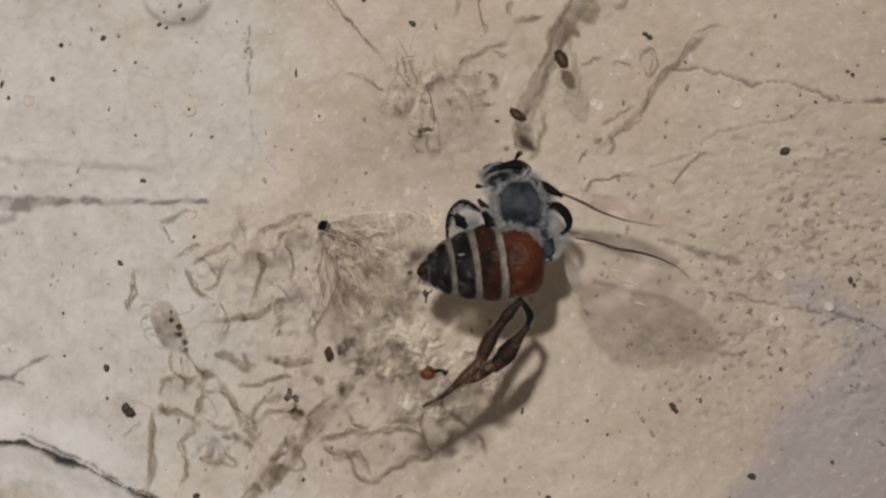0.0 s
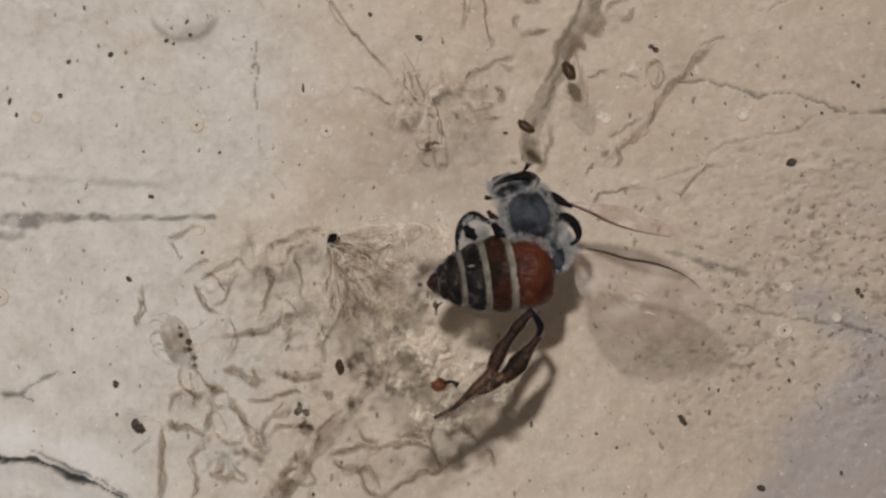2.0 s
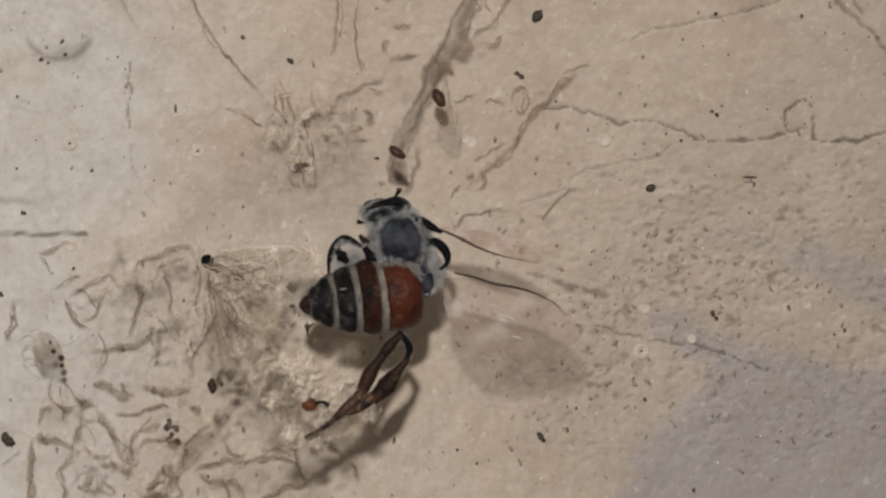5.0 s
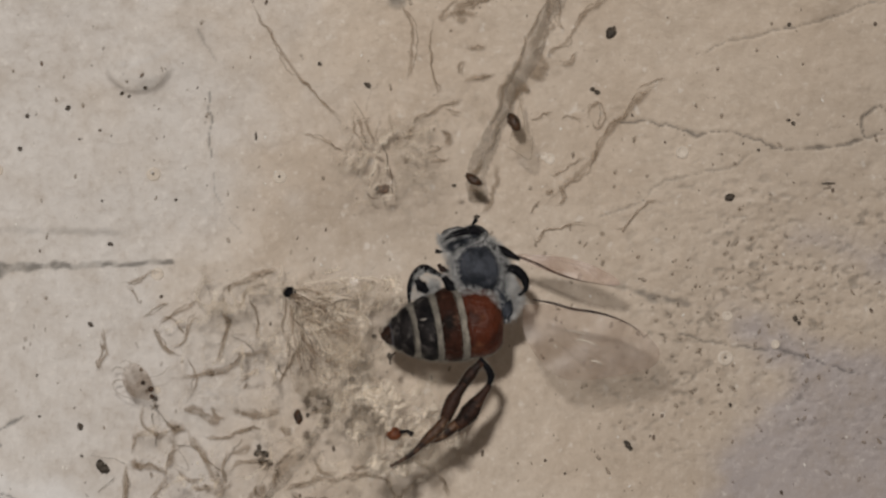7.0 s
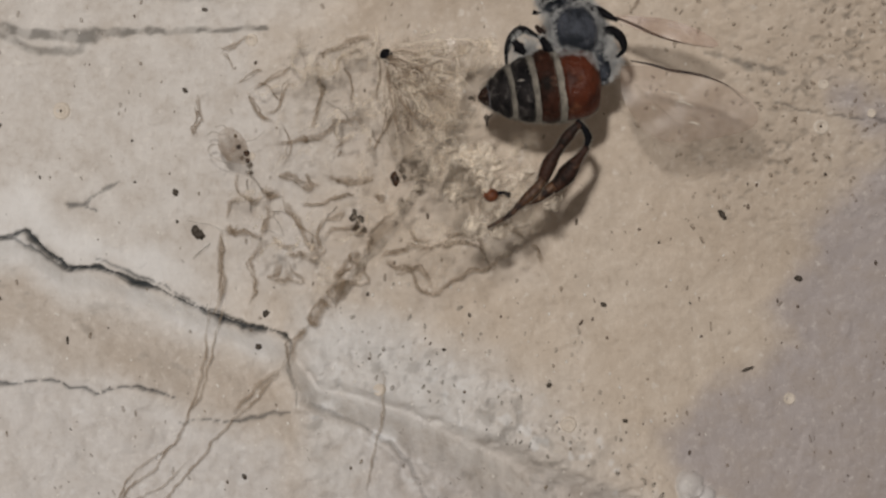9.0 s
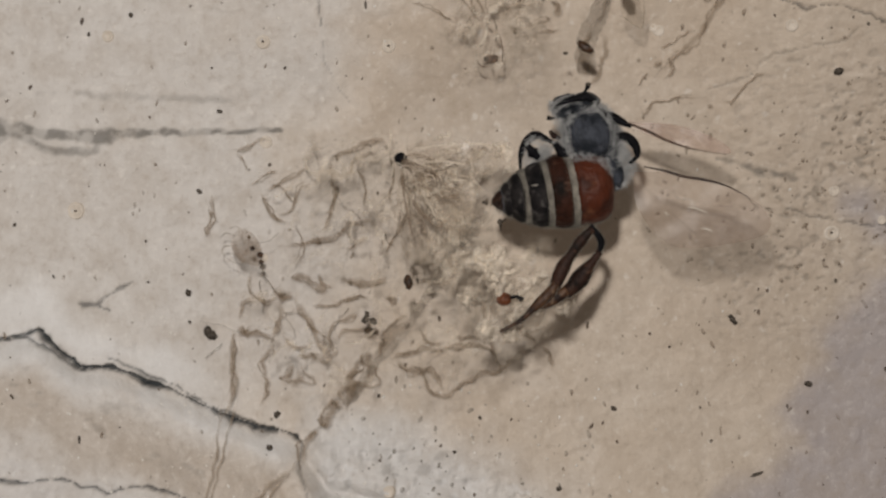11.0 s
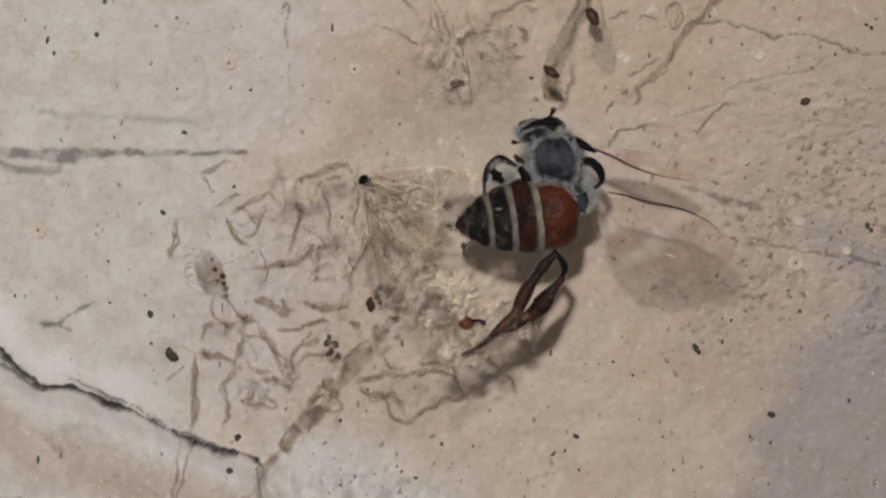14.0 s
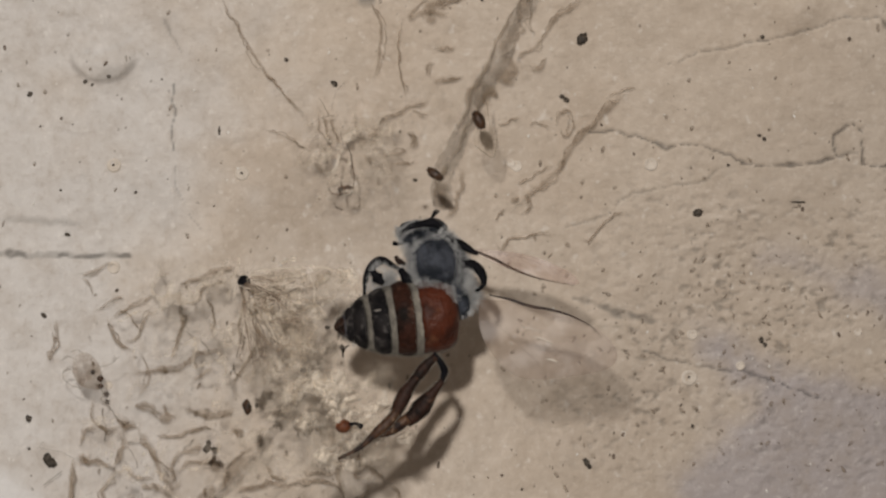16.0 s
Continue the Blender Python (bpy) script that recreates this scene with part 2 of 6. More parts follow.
def ball(centre, radii, along=(1, 0, 0), rings=10, sides=14, rough=0.0, seed=0):
    """An ellipsoid whose first radius lies along the given direction."""
    a = Vector(along).normalized()
    b = a.cross(Vector((0, 1, 0)))
    b = (b if b.length > 1e-3 else Vector((0, 0, 1))).normalized()
    c = a.cross(b)
    verts, faces = [], []
    for i in range(rings + 1):
        th = math.pi * i / rings
        for k in range(sides):
            ph = 2 * math.pi * k / sides
            n = Vector((math.cos(th), math.sin(th) * math.cos(ph), math.sin(th) * math.sin(ph)))
            s = 1 + rough * noise.noise(n * 2.2 + Vector((seed * 3.7, seed, 0)))
            verts.append(Vector(centre) + s * (n.x * radii[0] * a + n.y * radii[1] * b + n.z * radii[2] * c))
    for i in range(rings):
        for k in range(sides):
            p, q = i * sides + k, i * sides + (k + 1) % sides
            faces.append((p, p + sides, q + sides, q))
    return [tuple(v) for v in verts], faces


@functools.lru_cache(None)
def noise_table(seed):
    return np.random.default_rng(seed).uniform(-1, 1, (256, 256))


def grid_noise(x, z, scale, seed=0, octaves=4):
    """Smooth noise in -1..1 over arrays, features of about scale mm."""
    total, amp, norm = np.zeros_like(x), 1.0, 0.0
    for o in range(octaves):
        table = noise_table(seed * 31 + o)
        u, v = x / scale + 61.3, z / scale + 47.7
        i, j = np.floor(u).astype(int), np.floor(v).astype(int)
        s, t = u - i, v - j
        s, t = s * s * (3 - 2 * s), t * t * (3 - 2 * t)
        at = lambda p, q: table[p % 256, q % 256]
        total += amp * ((at(i, j) * (1 - s) + at(i + 1, j) * s) * (1 - t) + (at(i, j + 1) * (1 - s) + at(i + 1, j + 1) * s) * t)
        norm, amp, scale = norm + amp, amp * 0.5, scale * 0.5
    return total / norm * 1.6


def step(a, b, x):
    s = np.clip((x - a) / (b - a), 0, 1)
    return s * s * (3 - 2 * s)


def near_line(x, z, points):
    """The distance of each (x, z) from a line through points, and how far along it (0 to 1) the nearest place is."""
    best, along = np.full(x.shape, 1e9), np.zeros(x.shape)
    n = len(points) - 1
    for k in range(n):
        (ax, az), (bx, bz) = points[k][:2], points[k + 1][:2]
        dx, dz = bx - ax, bz - az
        s = np.clip(((x - ax) * dx + (z - az) * dz) / (dx * dx + dz * dz + 1e-9), 0, 1)
        d = np.hypot(x - ax - s * dx, z - az - s * dz)
        along = np.where(d < best, (k + s) / n, along)
        best = np.minimum(best, d)
    return best, along


# ---- the wall ----
BEND = (5.75390, 0.13243, -0.13830, -0.00303, -0.00755, -0.00956)
# The lip of the plaster ledge: a dark crack, then a soft fold.
LIP = [(-27.32, -6.39), (-24.27, -6.73), (-21.61, -6.40), (-20.14, -6.18), (-19.24, -7.01), (-18.56, -7.65), (-17.08, -7.86), (-15.47, -8.48), (-14.08, -9.13), (-12.45, -9.90), (-10.81, -10.56), (-9.62, -10.89), (-9.29, -11.24)]
FOLD = [(-9.29, -11.24), (-8.21, -12.77), (-6.78, -13.11), (-4.86, -13.80), (-2.92, -14.68), (-0.49, -15.75), (1.97, -16.96), (5.69, -18.59), (9.45, -20.17), (12.49, -21.37), (16.26, -23.04), (22.22, -25.68)]
LIP_LOW = [(-21.94, -6.57), (-20.59, -6.36), (-19.79, -6.84), (-18.87, -7.56), (-18.52, -7.80), (-17.72, -7.72)]
LIP_EDGE = [(-17.38, -7.44), (-16.69, -7.67), (-15.99, -7.92), (-14.35, -8.77), (-12.71, -9.64), (-11.76, -10.01), (-10.34, -10.59), (-9.86, -10.89)]
CRACK_UNDER = [(-22.89, -12.19), (-21.57, -12.05), (-20.46, -12.24), (-19.12, -12.27), (-17.99, -12.55), (-17.08, -12.87), (-16.28, -12.59), (-15.02, -12.81), (-13.86, -13.13)]
CRACK_CORNER = [(-9.29, -11.24), (-9.40, -12.12), (-9.05, -12.97), (-8.94, -14.02)]
CRACK_CROSS = [(-13.86, -14.15), (-13.05, -14.06), (-11.77, -14.19), (-10.59, -14.13), (-8.94, -14.04)]
CRACK_FOLD = [(-8.70, -13.70), (-7.27, -14.29), (-5.84, -15.02), (-4.64, -16.04), (-3.93, -17.15), (-3.22, -18.49), (-1.77, -19.33), (0.19, -19.82)]
CRACK_SPUR = [(-18.65, -4.98), (-17.74, -4.96), (-16.34, -4.18)]
CRACK_SPUR_END = [(-17.85, -4.95), (-17.17, -5.35)]
CRACK_RIGHT = [(8.85, 7.97), (10.15, 7.90), (11.35, 7.61), (12.55, 7.34), (13.25, 7.51), (14.25, 7.30), (15.29, 6.93), (16.02, 6.56), (17.33, 6.51), (18.56, 6.60), (19.43, 7.01), (19.70, 7.13)]
CRACK_SQUARE = [(19.69, 7.10), (19.54, 7.91), (20.28, 8.45), (20.79, 7.93), (20.89, 6.70), (21.93, 6.78), (22.79, 6.73), (23.29, 7.02), (24.52, 7.22), (25.94, 7.15)]
CRACK_HIGH = [(12.46, 10.76), (13.70, 11.10), (15.35, 11.47), (16.01, 11.68), (16.57, 11.73), (17.66, 11.97), (19.51, 12.64), (20.87, 12.78), (21.68, 13.42)]
CRACK_HIGH_END = [(21.01, 12.72), (21.90, 11.95), (22.77, 11.29), (24.29, 9.55)]
CRACK_LOW = [(8.28, 3.77), (9.90, 4.40), (11.15, 5.33), (12.42, 5.57), (13.97, 5.89), (15.16, 6.59)]
CRACK_WING = [(10.74, -1.30), (12.46, -1.51), (14.44, -1.96), (16.17, -2.22), (17.91, -2.60), (19.91, -3.37)]
CRACK_SIDE = [(21.68, 13.42), (21.97, 12.59), (22.39, 11.82)]
CRACK_CLOSE = [(19.69, 7.10), (20.64, 7.18)]
CRACK_BLOT = [(15.97, 11.66), (16.62, 11.73)]
CRACK_HAIR = [(-8.32, 9.59), (-8.30, 8.72), (-8.23, 8.09), (-8.34, 7.58), (-8.20, 6.66)]
CRACK_HAIR_TOP = [(-8.68, 12.06), (-8.48, 11.55), (-8.09, 11.04), (-8.00, 10.64)]
CRACK_HAIR_LOW = [(-8.20, 6.02), (-8.17, 5.28), (-7.93, 4.70), (-7.42, 3.79), (-7.13, 3.33)]
BLOT_WING = [(8.85, 0.84), (10.08, 0.53), (10.69, 0.35), (11.43, 0.07), (12.42, -0.10)]
SCRATCH_TOP = [(-5.25, 14.19), (-4.23, 13.66), (-2.40, 13.25), (-0.10, 13.07), (2.20, 13.44), (4.03, 14.12), (5.17, 14.79)]
STREAK = [(-26.94, 2.15), (-24.27, 2.41), (-22.01, 2.44), (-20.88, 2.36), (-19.85, 2.03), (-17.66, 2.00), (-16.03, 2.20), (-13.69, 2.14), (-11.80, 2.22), (-10.01, 2.31)]
STREAK_LOOP = [(-24.72, 1.70), (-23.37, 1.54), (-22.02, 1.78), (-21.11, 2.17), (-20.61, 1.89), (-19.92, 1.42), (-18.82, 1.30), (-17.76, 1.48), (-17.61, 2.00)]
STREAK_FAINT = [(-24.26, 3.69), (-22.00, 3.81), (-19.72, 3.78), (-16.02, 3.72), (-12.26, 3.56)]


def bend(x, z):
    """How far back the wall lies at (x, z), in mm, without its relief."""
    x, z = np.clip(x, -34, 34), np.clip(z, -30, 26)
    a, b, c, d, e, f = BEND
    return a + b * x + c * z + d * x * x + e * x * z + f * z * z


def ledge(x):
    line = LIP + FOLD[1:]
    return np.interp(x, [p[0] for p in line], [p[1] for p in line])


def outline_mask(x, z, outline, soft, ragged):
    """1 within an outline, 0 outside it, with a soft ragged edge."""
    inside = np.zeros(x.shape, bool)
    for (ax, az), (bx, bz) in zip(outline, outline[1:] + outline[:1]):
        inside ^= ((az > z) != (bz > z)) & (x < (bx - ax) * (z - az) / (bz - az + 1e-12) + ax)
    d, _ = near_line(x, z, outline + outline[:1])
    return step(-soft, soft, np.where(inside, d, -d) + ragged)


def edge_of(x, z):
    return grid_noise(x, z, 4.0, 41) * 2.0 + grid_noise(x, z, 0.9, 42) * 0.7


def relief(x, z):
    """Height towards the room over the bent wall, and the masks of paint, dirt and painted shade."""
    wob = grid_noise(x, z, 1.4, 3)
    wx = x + 0.10 * wob + 0.06 * grid_noise(x, z, 0.45, 8, 2)
    wz = z + 0.10 * grid_noise(x, z, 1.1, 4) + 0.07 * grid_noise(x, z, 0.45, 9, 2)
    below = ledge(x) - z
    left = step(-8.0, -10.5, x)
    h = 0.10 * grid_noise(x, z, 2.6, 1) + 0.02 * grid_noise(x, z, 0.6, 2, 3)
    h += 0.04 * step(0.62, 0.9, grid_noise(x, z, 0.9, 5, 2))
    # the ledge: a lip that stands proud of the wall, sharp at the crack and soft along the fold
    h += left * (0.55 * step(0.0, 0.9, below) + 0.5 * step(0.8, 4.5, below))
    widen = 0.5 + 1.5 * step(-7.0, 12.0, x)
    h += (1 - left) * (1.5 * step(0.75, 3.6, below / widen) - 0.85 * widen * step(-0.15, 1.15, below / widen) + 0.25 * np.exp(-((below + 0.5) / 0.6) ** 2))
    h += 0.16 * step(0.0, 1.5, below) * grid_noise(x, z, 1.0, 7) * step(10, -2, x) + 0.12 * (1 - left) * step(-1.5, 1.0, below) * grid_noise(x, z, 0.7, 6, 3)
    # blister at the top, and its sharp lower rim
    bx, bz = BLISTER[0]
    d = np.hypot((x - bx) / 1.35, (z - bz) / 1.15)
    h += 0.4 * step(1.1, 0.15, d + 0.25 * (z - bz)) + 0.25 * step(1.05, 0.85, d) * step(0.3, -0.6, z - bz)
    # beads of old paint along the fold
    beads = np.zeros_like(x)
    for (px, pz), size in zip(BEADS, BEAD_SIZES):
        d = np.hypot(x - px, z - pz) / size
        beads = np.maximum(beads, step(1.25, 0.7, d + 0.2 * wob))
        h += 0.8 * size * np.sqrt(np.clip(1 - d * d, 0, 1)) * (1 + 0.2 * wob)
    for px, pz, size in DOMES:
        d = np.hypot(x - px, z - pz) / size
        h += 0.28 * size * np.clip(1 - d * d, 0, 1) ** 1.5
    grime_shade, black = np.zeros_like(x), np.zeros_like(x)
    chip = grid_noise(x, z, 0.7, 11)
    # cracks: dirt in the groove, and the dark of its depth painted in
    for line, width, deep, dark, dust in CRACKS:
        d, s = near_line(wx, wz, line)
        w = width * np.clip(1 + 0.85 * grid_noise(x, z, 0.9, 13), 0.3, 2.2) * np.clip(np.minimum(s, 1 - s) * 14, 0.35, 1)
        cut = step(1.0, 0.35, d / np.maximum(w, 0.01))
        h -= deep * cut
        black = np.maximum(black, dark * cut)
        grime_shade = np.maximum(grime_shade, dust * step(2.6, 0.6, d / np.maximum(w, 0.01)) * step(-0.5, 0.5, chip))
    # scuffed streak of grey dirt
    d, s = near_line(wx, wz + 0.05 * wob, STREAK)
    w = 0.13 + 0.46 * np.clip(1 - s * 1.3, 0, 1) ** 0.7 * np.clip(0.8 + 0.5 * grid_noise(x, z, 1.1, 21), 0.45, 2)
    grime_shade = np.maximum(grime_shade, 0.80 * step(1.1, 0.5, d / w) * (0.45 + 0.55 * step(-0.5, 0.2, grid_noise(x, z, 0.6, 22))))
    d, s = near_line(wx, wz, STREAK_LOOP)
    grime_shade = np.maximum(grime_shade, 0.62 * step(0.24, 0.06, d) * (0.5 + 0.5 * step(-0.4, 0.3, grid_noise(x, z, 0.6, 24))))
    d, s = near_line(wx, wz, STREAK_FAINT)
    grime_shade = np.maximum(grime_shade, 0.30 * step(0.22, 0.05, d) * step(-0.4, 0.5, grid_noise(x, z, 0.8, 23)))
    # pits and scuffs, thicker on the worn right side
    worn = step(6, 15, x + 0.8 * grid_noise(x, z, 6, 31) * 4) * step(9, 3, z) * step(-9, -4, z)
    strokes = np.maximum(grid_noise(x * 0.7 + z * 0.3, z * 1.5, 0.34, 33, 2), grid_noise(x * 0.9 + z * 0.9, 1.6 * (z * 0.8 - x * 0.6), 0.42, 39, 2))
    patchy = 0.35 + 0.65 * step(-0.35, 0.45, grid_noise(x, z, 2.6, 40, 3))
    pits = step(0.62, 0.95, strokes) * (0.05 + 0.95 * worn * patchy)
    h -= 0.10 * pits
    h += worn * patchy * (0.075 * step(0.15, 0.75, grid_noise(x * 0.8, z * 1.4, 0.5, 34, 2)) + 0.03 * grid_noise(x, z, 0.3, 36, 2))
    grime_shade = np.maximum(grime_shade, 0.44 * pits)
    rough = step(-3.4, -1.6, below + 0.6 * edge_of(x, z)) * step(1.0, 0.0, below) * step(-10, -7.5, x) * step(9, 3, x)
    h += rough * (0.16 * grid_noise(x, z * 1.2, 0.8, 37) - 0.14 * step(0.45, 0.8, grid_noise(x, z, 0.5, 38)))
    grime_shade = np.maximum(grime_shade, 0.30 * rough * step(0.45, 0.8, grid_noise(x, z, 0.55, 38)))
    scuff = step(0.55, 0.8, grid_noise(x * 0.9 + z * 0.5, z * 1.4, 0.9, 35)) * step(0.3, 2.0, below + 3 * (x > -8)) * step(4.5, 2.0, below)
    grime_shade = np.maximum(grime_shade, 0.28 * scuff)
    # tints: paint patches, and light and shade of the ledge put into the colour
    edge = edge_of(x, z)
    # shaded hollow of the blister, painted in as a grey crescent
    grime_shade = np.maximum(grime_shade, 0.22 * outline_mask(x, z, BLISTER_SHADE, 0.12, 0.1 * wob))
    lilac = np.maximum(0.8 * outline_mask(x, z, LILAC_HIGH, 0.8, 0.3 * edge), outline_mask(x, z, LILAC_LOW, 0.9, 0.4 * edge))
    # shade of the bank under the fold, painted as a lilac-grey band
    lilac = np.maximum(lilac, 0.55 * step(0.1, 0.9, below / widen) * step(2.4, 1.2, below / widen) * step(-2.0, 6.0, x))
    lilac = np.maximum(lilac, 0.36 * step(0.6, 3.0, below + 0.3 * edge) * (0.55 * step(3.5, 6.0, below) + (1 - 0.55 * step(3.5, 6.0, below)) * step(-8.0, -4.0, x)))
    # paler towards the left
    pale = step(2.0, -16.0, x + 2.5 * edge) * 0.75
    # brighter band where the lip faces up to the light, painted pale
    pale = np.maximum(pale, step(1.6, 0.2, np.abs(below - 0.55) + 0.25 * edge) * left)
    pale = np.maximum(pale, 0.95 * step(5.0, 1.5, np.abs(below + 0.2) + 0.5 * edge) * (1 - left) * step(6, -4, x))
    pale = np.maximum(pale, (1 - left) * 0.9 * step(1.3, 2.4, below / widen + 0.1 * edge))
    pale = np.maximum(pale, beads)
    pale = np.maximum(pale, 0.9 * outline_mask(x, z, BLISTER_TOP, 0.5, 0.3 * edge))
    pale = np.maximum(pale, 0.65 * (1 - left) * step(-0.4, 0.5, below / widen))
    pale = np.maximum(pale, 0.85 * left * step(3.5, 5.0, below + 0.3 * edge))
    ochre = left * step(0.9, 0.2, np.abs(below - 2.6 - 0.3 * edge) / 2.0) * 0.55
    # the same shade under the fold, painted faintly in ochre
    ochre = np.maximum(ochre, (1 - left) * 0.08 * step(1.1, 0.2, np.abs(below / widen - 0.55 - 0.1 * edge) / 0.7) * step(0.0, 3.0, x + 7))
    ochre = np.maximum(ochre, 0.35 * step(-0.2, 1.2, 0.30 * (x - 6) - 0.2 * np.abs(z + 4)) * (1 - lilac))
    # soft brown haze beside the bee's head, put into the wall's colour
    ochre = np.maximum(ochre, 0.62 * outline_mask(x, z, HAZE, 2.2, 0.5 * edge))
    d, _ = near_line(wx, wz, LIP)
    white = 0.6 * step(0.7, 0.15, d) * step(0.1, 0.6, grid_noise(x, z, 0.7, 51)) * step(0.5, -0.1, grid_noise(x, z, 5, 54))
    white = np.maximum(white, rough * (0.22 + 0.5 * step(0.45, 0.8, grid_noise(x, z, 0.6, 52))))
    # more of the light on the lip, painted white
    white = np.maximum(white, 0.28 * left * step(1.3, 0.2, np.abs(below - 0.75) + 0.15 * edge))
    white = np.maximum(white, 0.6 * step(1.7, 0.2, np.abs(below + 0.9) + 0.3 * edge) * step(-12.5, -15.0, x))
    d, _ = near_line(wx, wz, CRACK_FOLD)
    h += 0.22 * np.exp(-((d - 0.22) / 0.16) ** 2) * step(-0.5, 0.4, grid_noise(x, z, 0.9, 57))
    white = np.maximum(white, 0.9 * step(0.7, 0.1, d) * step(0.0, 0.5, grid_noise(x, z, 0.7, 53)))
    white = np.maximum(white, 0.45 * step(0.78, 0.92, grid_noise(x, z, 0.4, 55, 2)) * step(4.5, 5.5, below))
    white = np.maximum(white, 0.14 * left * step(3.6, 5.2, below + 0.3 * edge))
    return h, grime_shade, black, lilac, pale, ochre, np.maximum(white, 0.35 * beads)


LILAC_HIGH = [(16.95, 2.64), (18.23, 3.33), (19.94, 2.83), (22.38, 2.24), (24.03, 1.84), (31.80, 1.01), (32.10, -2.38), (24.23, -1.02), (22.29, -0.10), (20.30, 0.77), (18.57, 1.61)]
LILAC_LOW = [(14.53, -0.98), (16.39, -1.53), (18.14, -2.30), (21.09, -2.24), (23.99, -2.30), (34.67, -3.81)] + [(38.09, -22.72), (16.25, -23.40), (10.23, -19.54), (6.97, -17.60), (6.75, -15.77), (8.54, -14.60), (10.58, -13.47), (12.88, -12.08), (12.00, -9.99), (13.24, -8.26), (12.87, -6.75)] + [(14.79, -5.06), (16.73, -4.17), (16.94, -2.93)]
BLISTER_SHADE = [(-11.41, 9.44), (-11.07, 9.87), (-10.63, 10.04), (-10.19, 10.24), (-9.68, 10.42), (-9.79, 9.96), (-10.17, 9.60), (-10.51, 9.38), (-10.98, 9.32)]
BLISTER_TOP = [(-12.58, 10.66), (-11.54, 11.16), (-10.62, 11.53), (-9.57, 12.02), (-9.46, 11.00), (-10.05, 10.29), (-10.86, 10.04), (-11.55, 9.55), (-12.01, 10.11)]
HAZE = [(-4.62, 5.13), (-2.53, 6.66), (0.05, 6.23), (1.92, 6.03), (2.53, 4.41), (1.48, 3.00), (0.07, 2.04), (-1.81, 1.67), (-3.69, 2.58), (-4.86, 3.61)]
BLISTER = [(-11.20, 10.48)]
BEADS = [(7.97, -18.14), (8.67, -18.61), (9.35, -19.06), (10.03, -19.46), (10.86, -19.94), (11.62, -20.35), (12.05, -20.49), (7.71, -18.69), (0.45, -18.81), (0.18, -20.16)]
BEAD_SIZES = (0.62, 0.42, 0.36, 0.28, 0.33, 0.22, 0.24, 0.3, 0.3, 0.35)
DOMES = [(17.59, 12.88, 1.15), (19.67, 6.07, 0.50)]
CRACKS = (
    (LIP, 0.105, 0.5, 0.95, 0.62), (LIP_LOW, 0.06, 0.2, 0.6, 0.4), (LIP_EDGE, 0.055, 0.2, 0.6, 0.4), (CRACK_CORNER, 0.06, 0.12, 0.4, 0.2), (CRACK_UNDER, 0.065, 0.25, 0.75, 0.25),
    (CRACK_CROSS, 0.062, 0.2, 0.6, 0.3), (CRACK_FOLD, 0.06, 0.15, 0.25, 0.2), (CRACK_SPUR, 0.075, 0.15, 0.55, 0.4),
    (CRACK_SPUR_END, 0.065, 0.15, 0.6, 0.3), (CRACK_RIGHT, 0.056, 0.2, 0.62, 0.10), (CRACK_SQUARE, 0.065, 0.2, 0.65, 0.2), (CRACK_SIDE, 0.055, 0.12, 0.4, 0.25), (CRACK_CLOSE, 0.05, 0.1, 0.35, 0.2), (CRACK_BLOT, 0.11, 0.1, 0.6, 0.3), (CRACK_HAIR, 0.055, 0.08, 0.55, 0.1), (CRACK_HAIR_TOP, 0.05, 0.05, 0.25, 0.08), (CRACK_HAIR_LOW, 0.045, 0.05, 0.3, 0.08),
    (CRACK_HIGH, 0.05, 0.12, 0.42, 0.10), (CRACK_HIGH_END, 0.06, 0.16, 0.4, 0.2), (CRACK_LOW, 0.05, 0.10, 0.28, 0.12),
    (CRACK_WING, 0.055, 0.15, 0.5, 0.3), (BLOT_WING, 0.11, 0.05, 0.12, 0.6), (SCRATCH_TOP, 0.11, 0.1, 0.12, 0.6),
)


def spread(lo, hi, pitch, out):
    """Even spacing from lo to hi, and ever wider steps to out beyond."""
    inner, tail, gap, at = np.arange(lo, hi, pitch), [], pitch, 0.0
    while at < out:
        gap *= 1.35
        at += gap
        tail.append(at)
    tail = np.array(tail)
    return np.concatenate([lo - tail[::-1], inner, inner[-1] + tail])


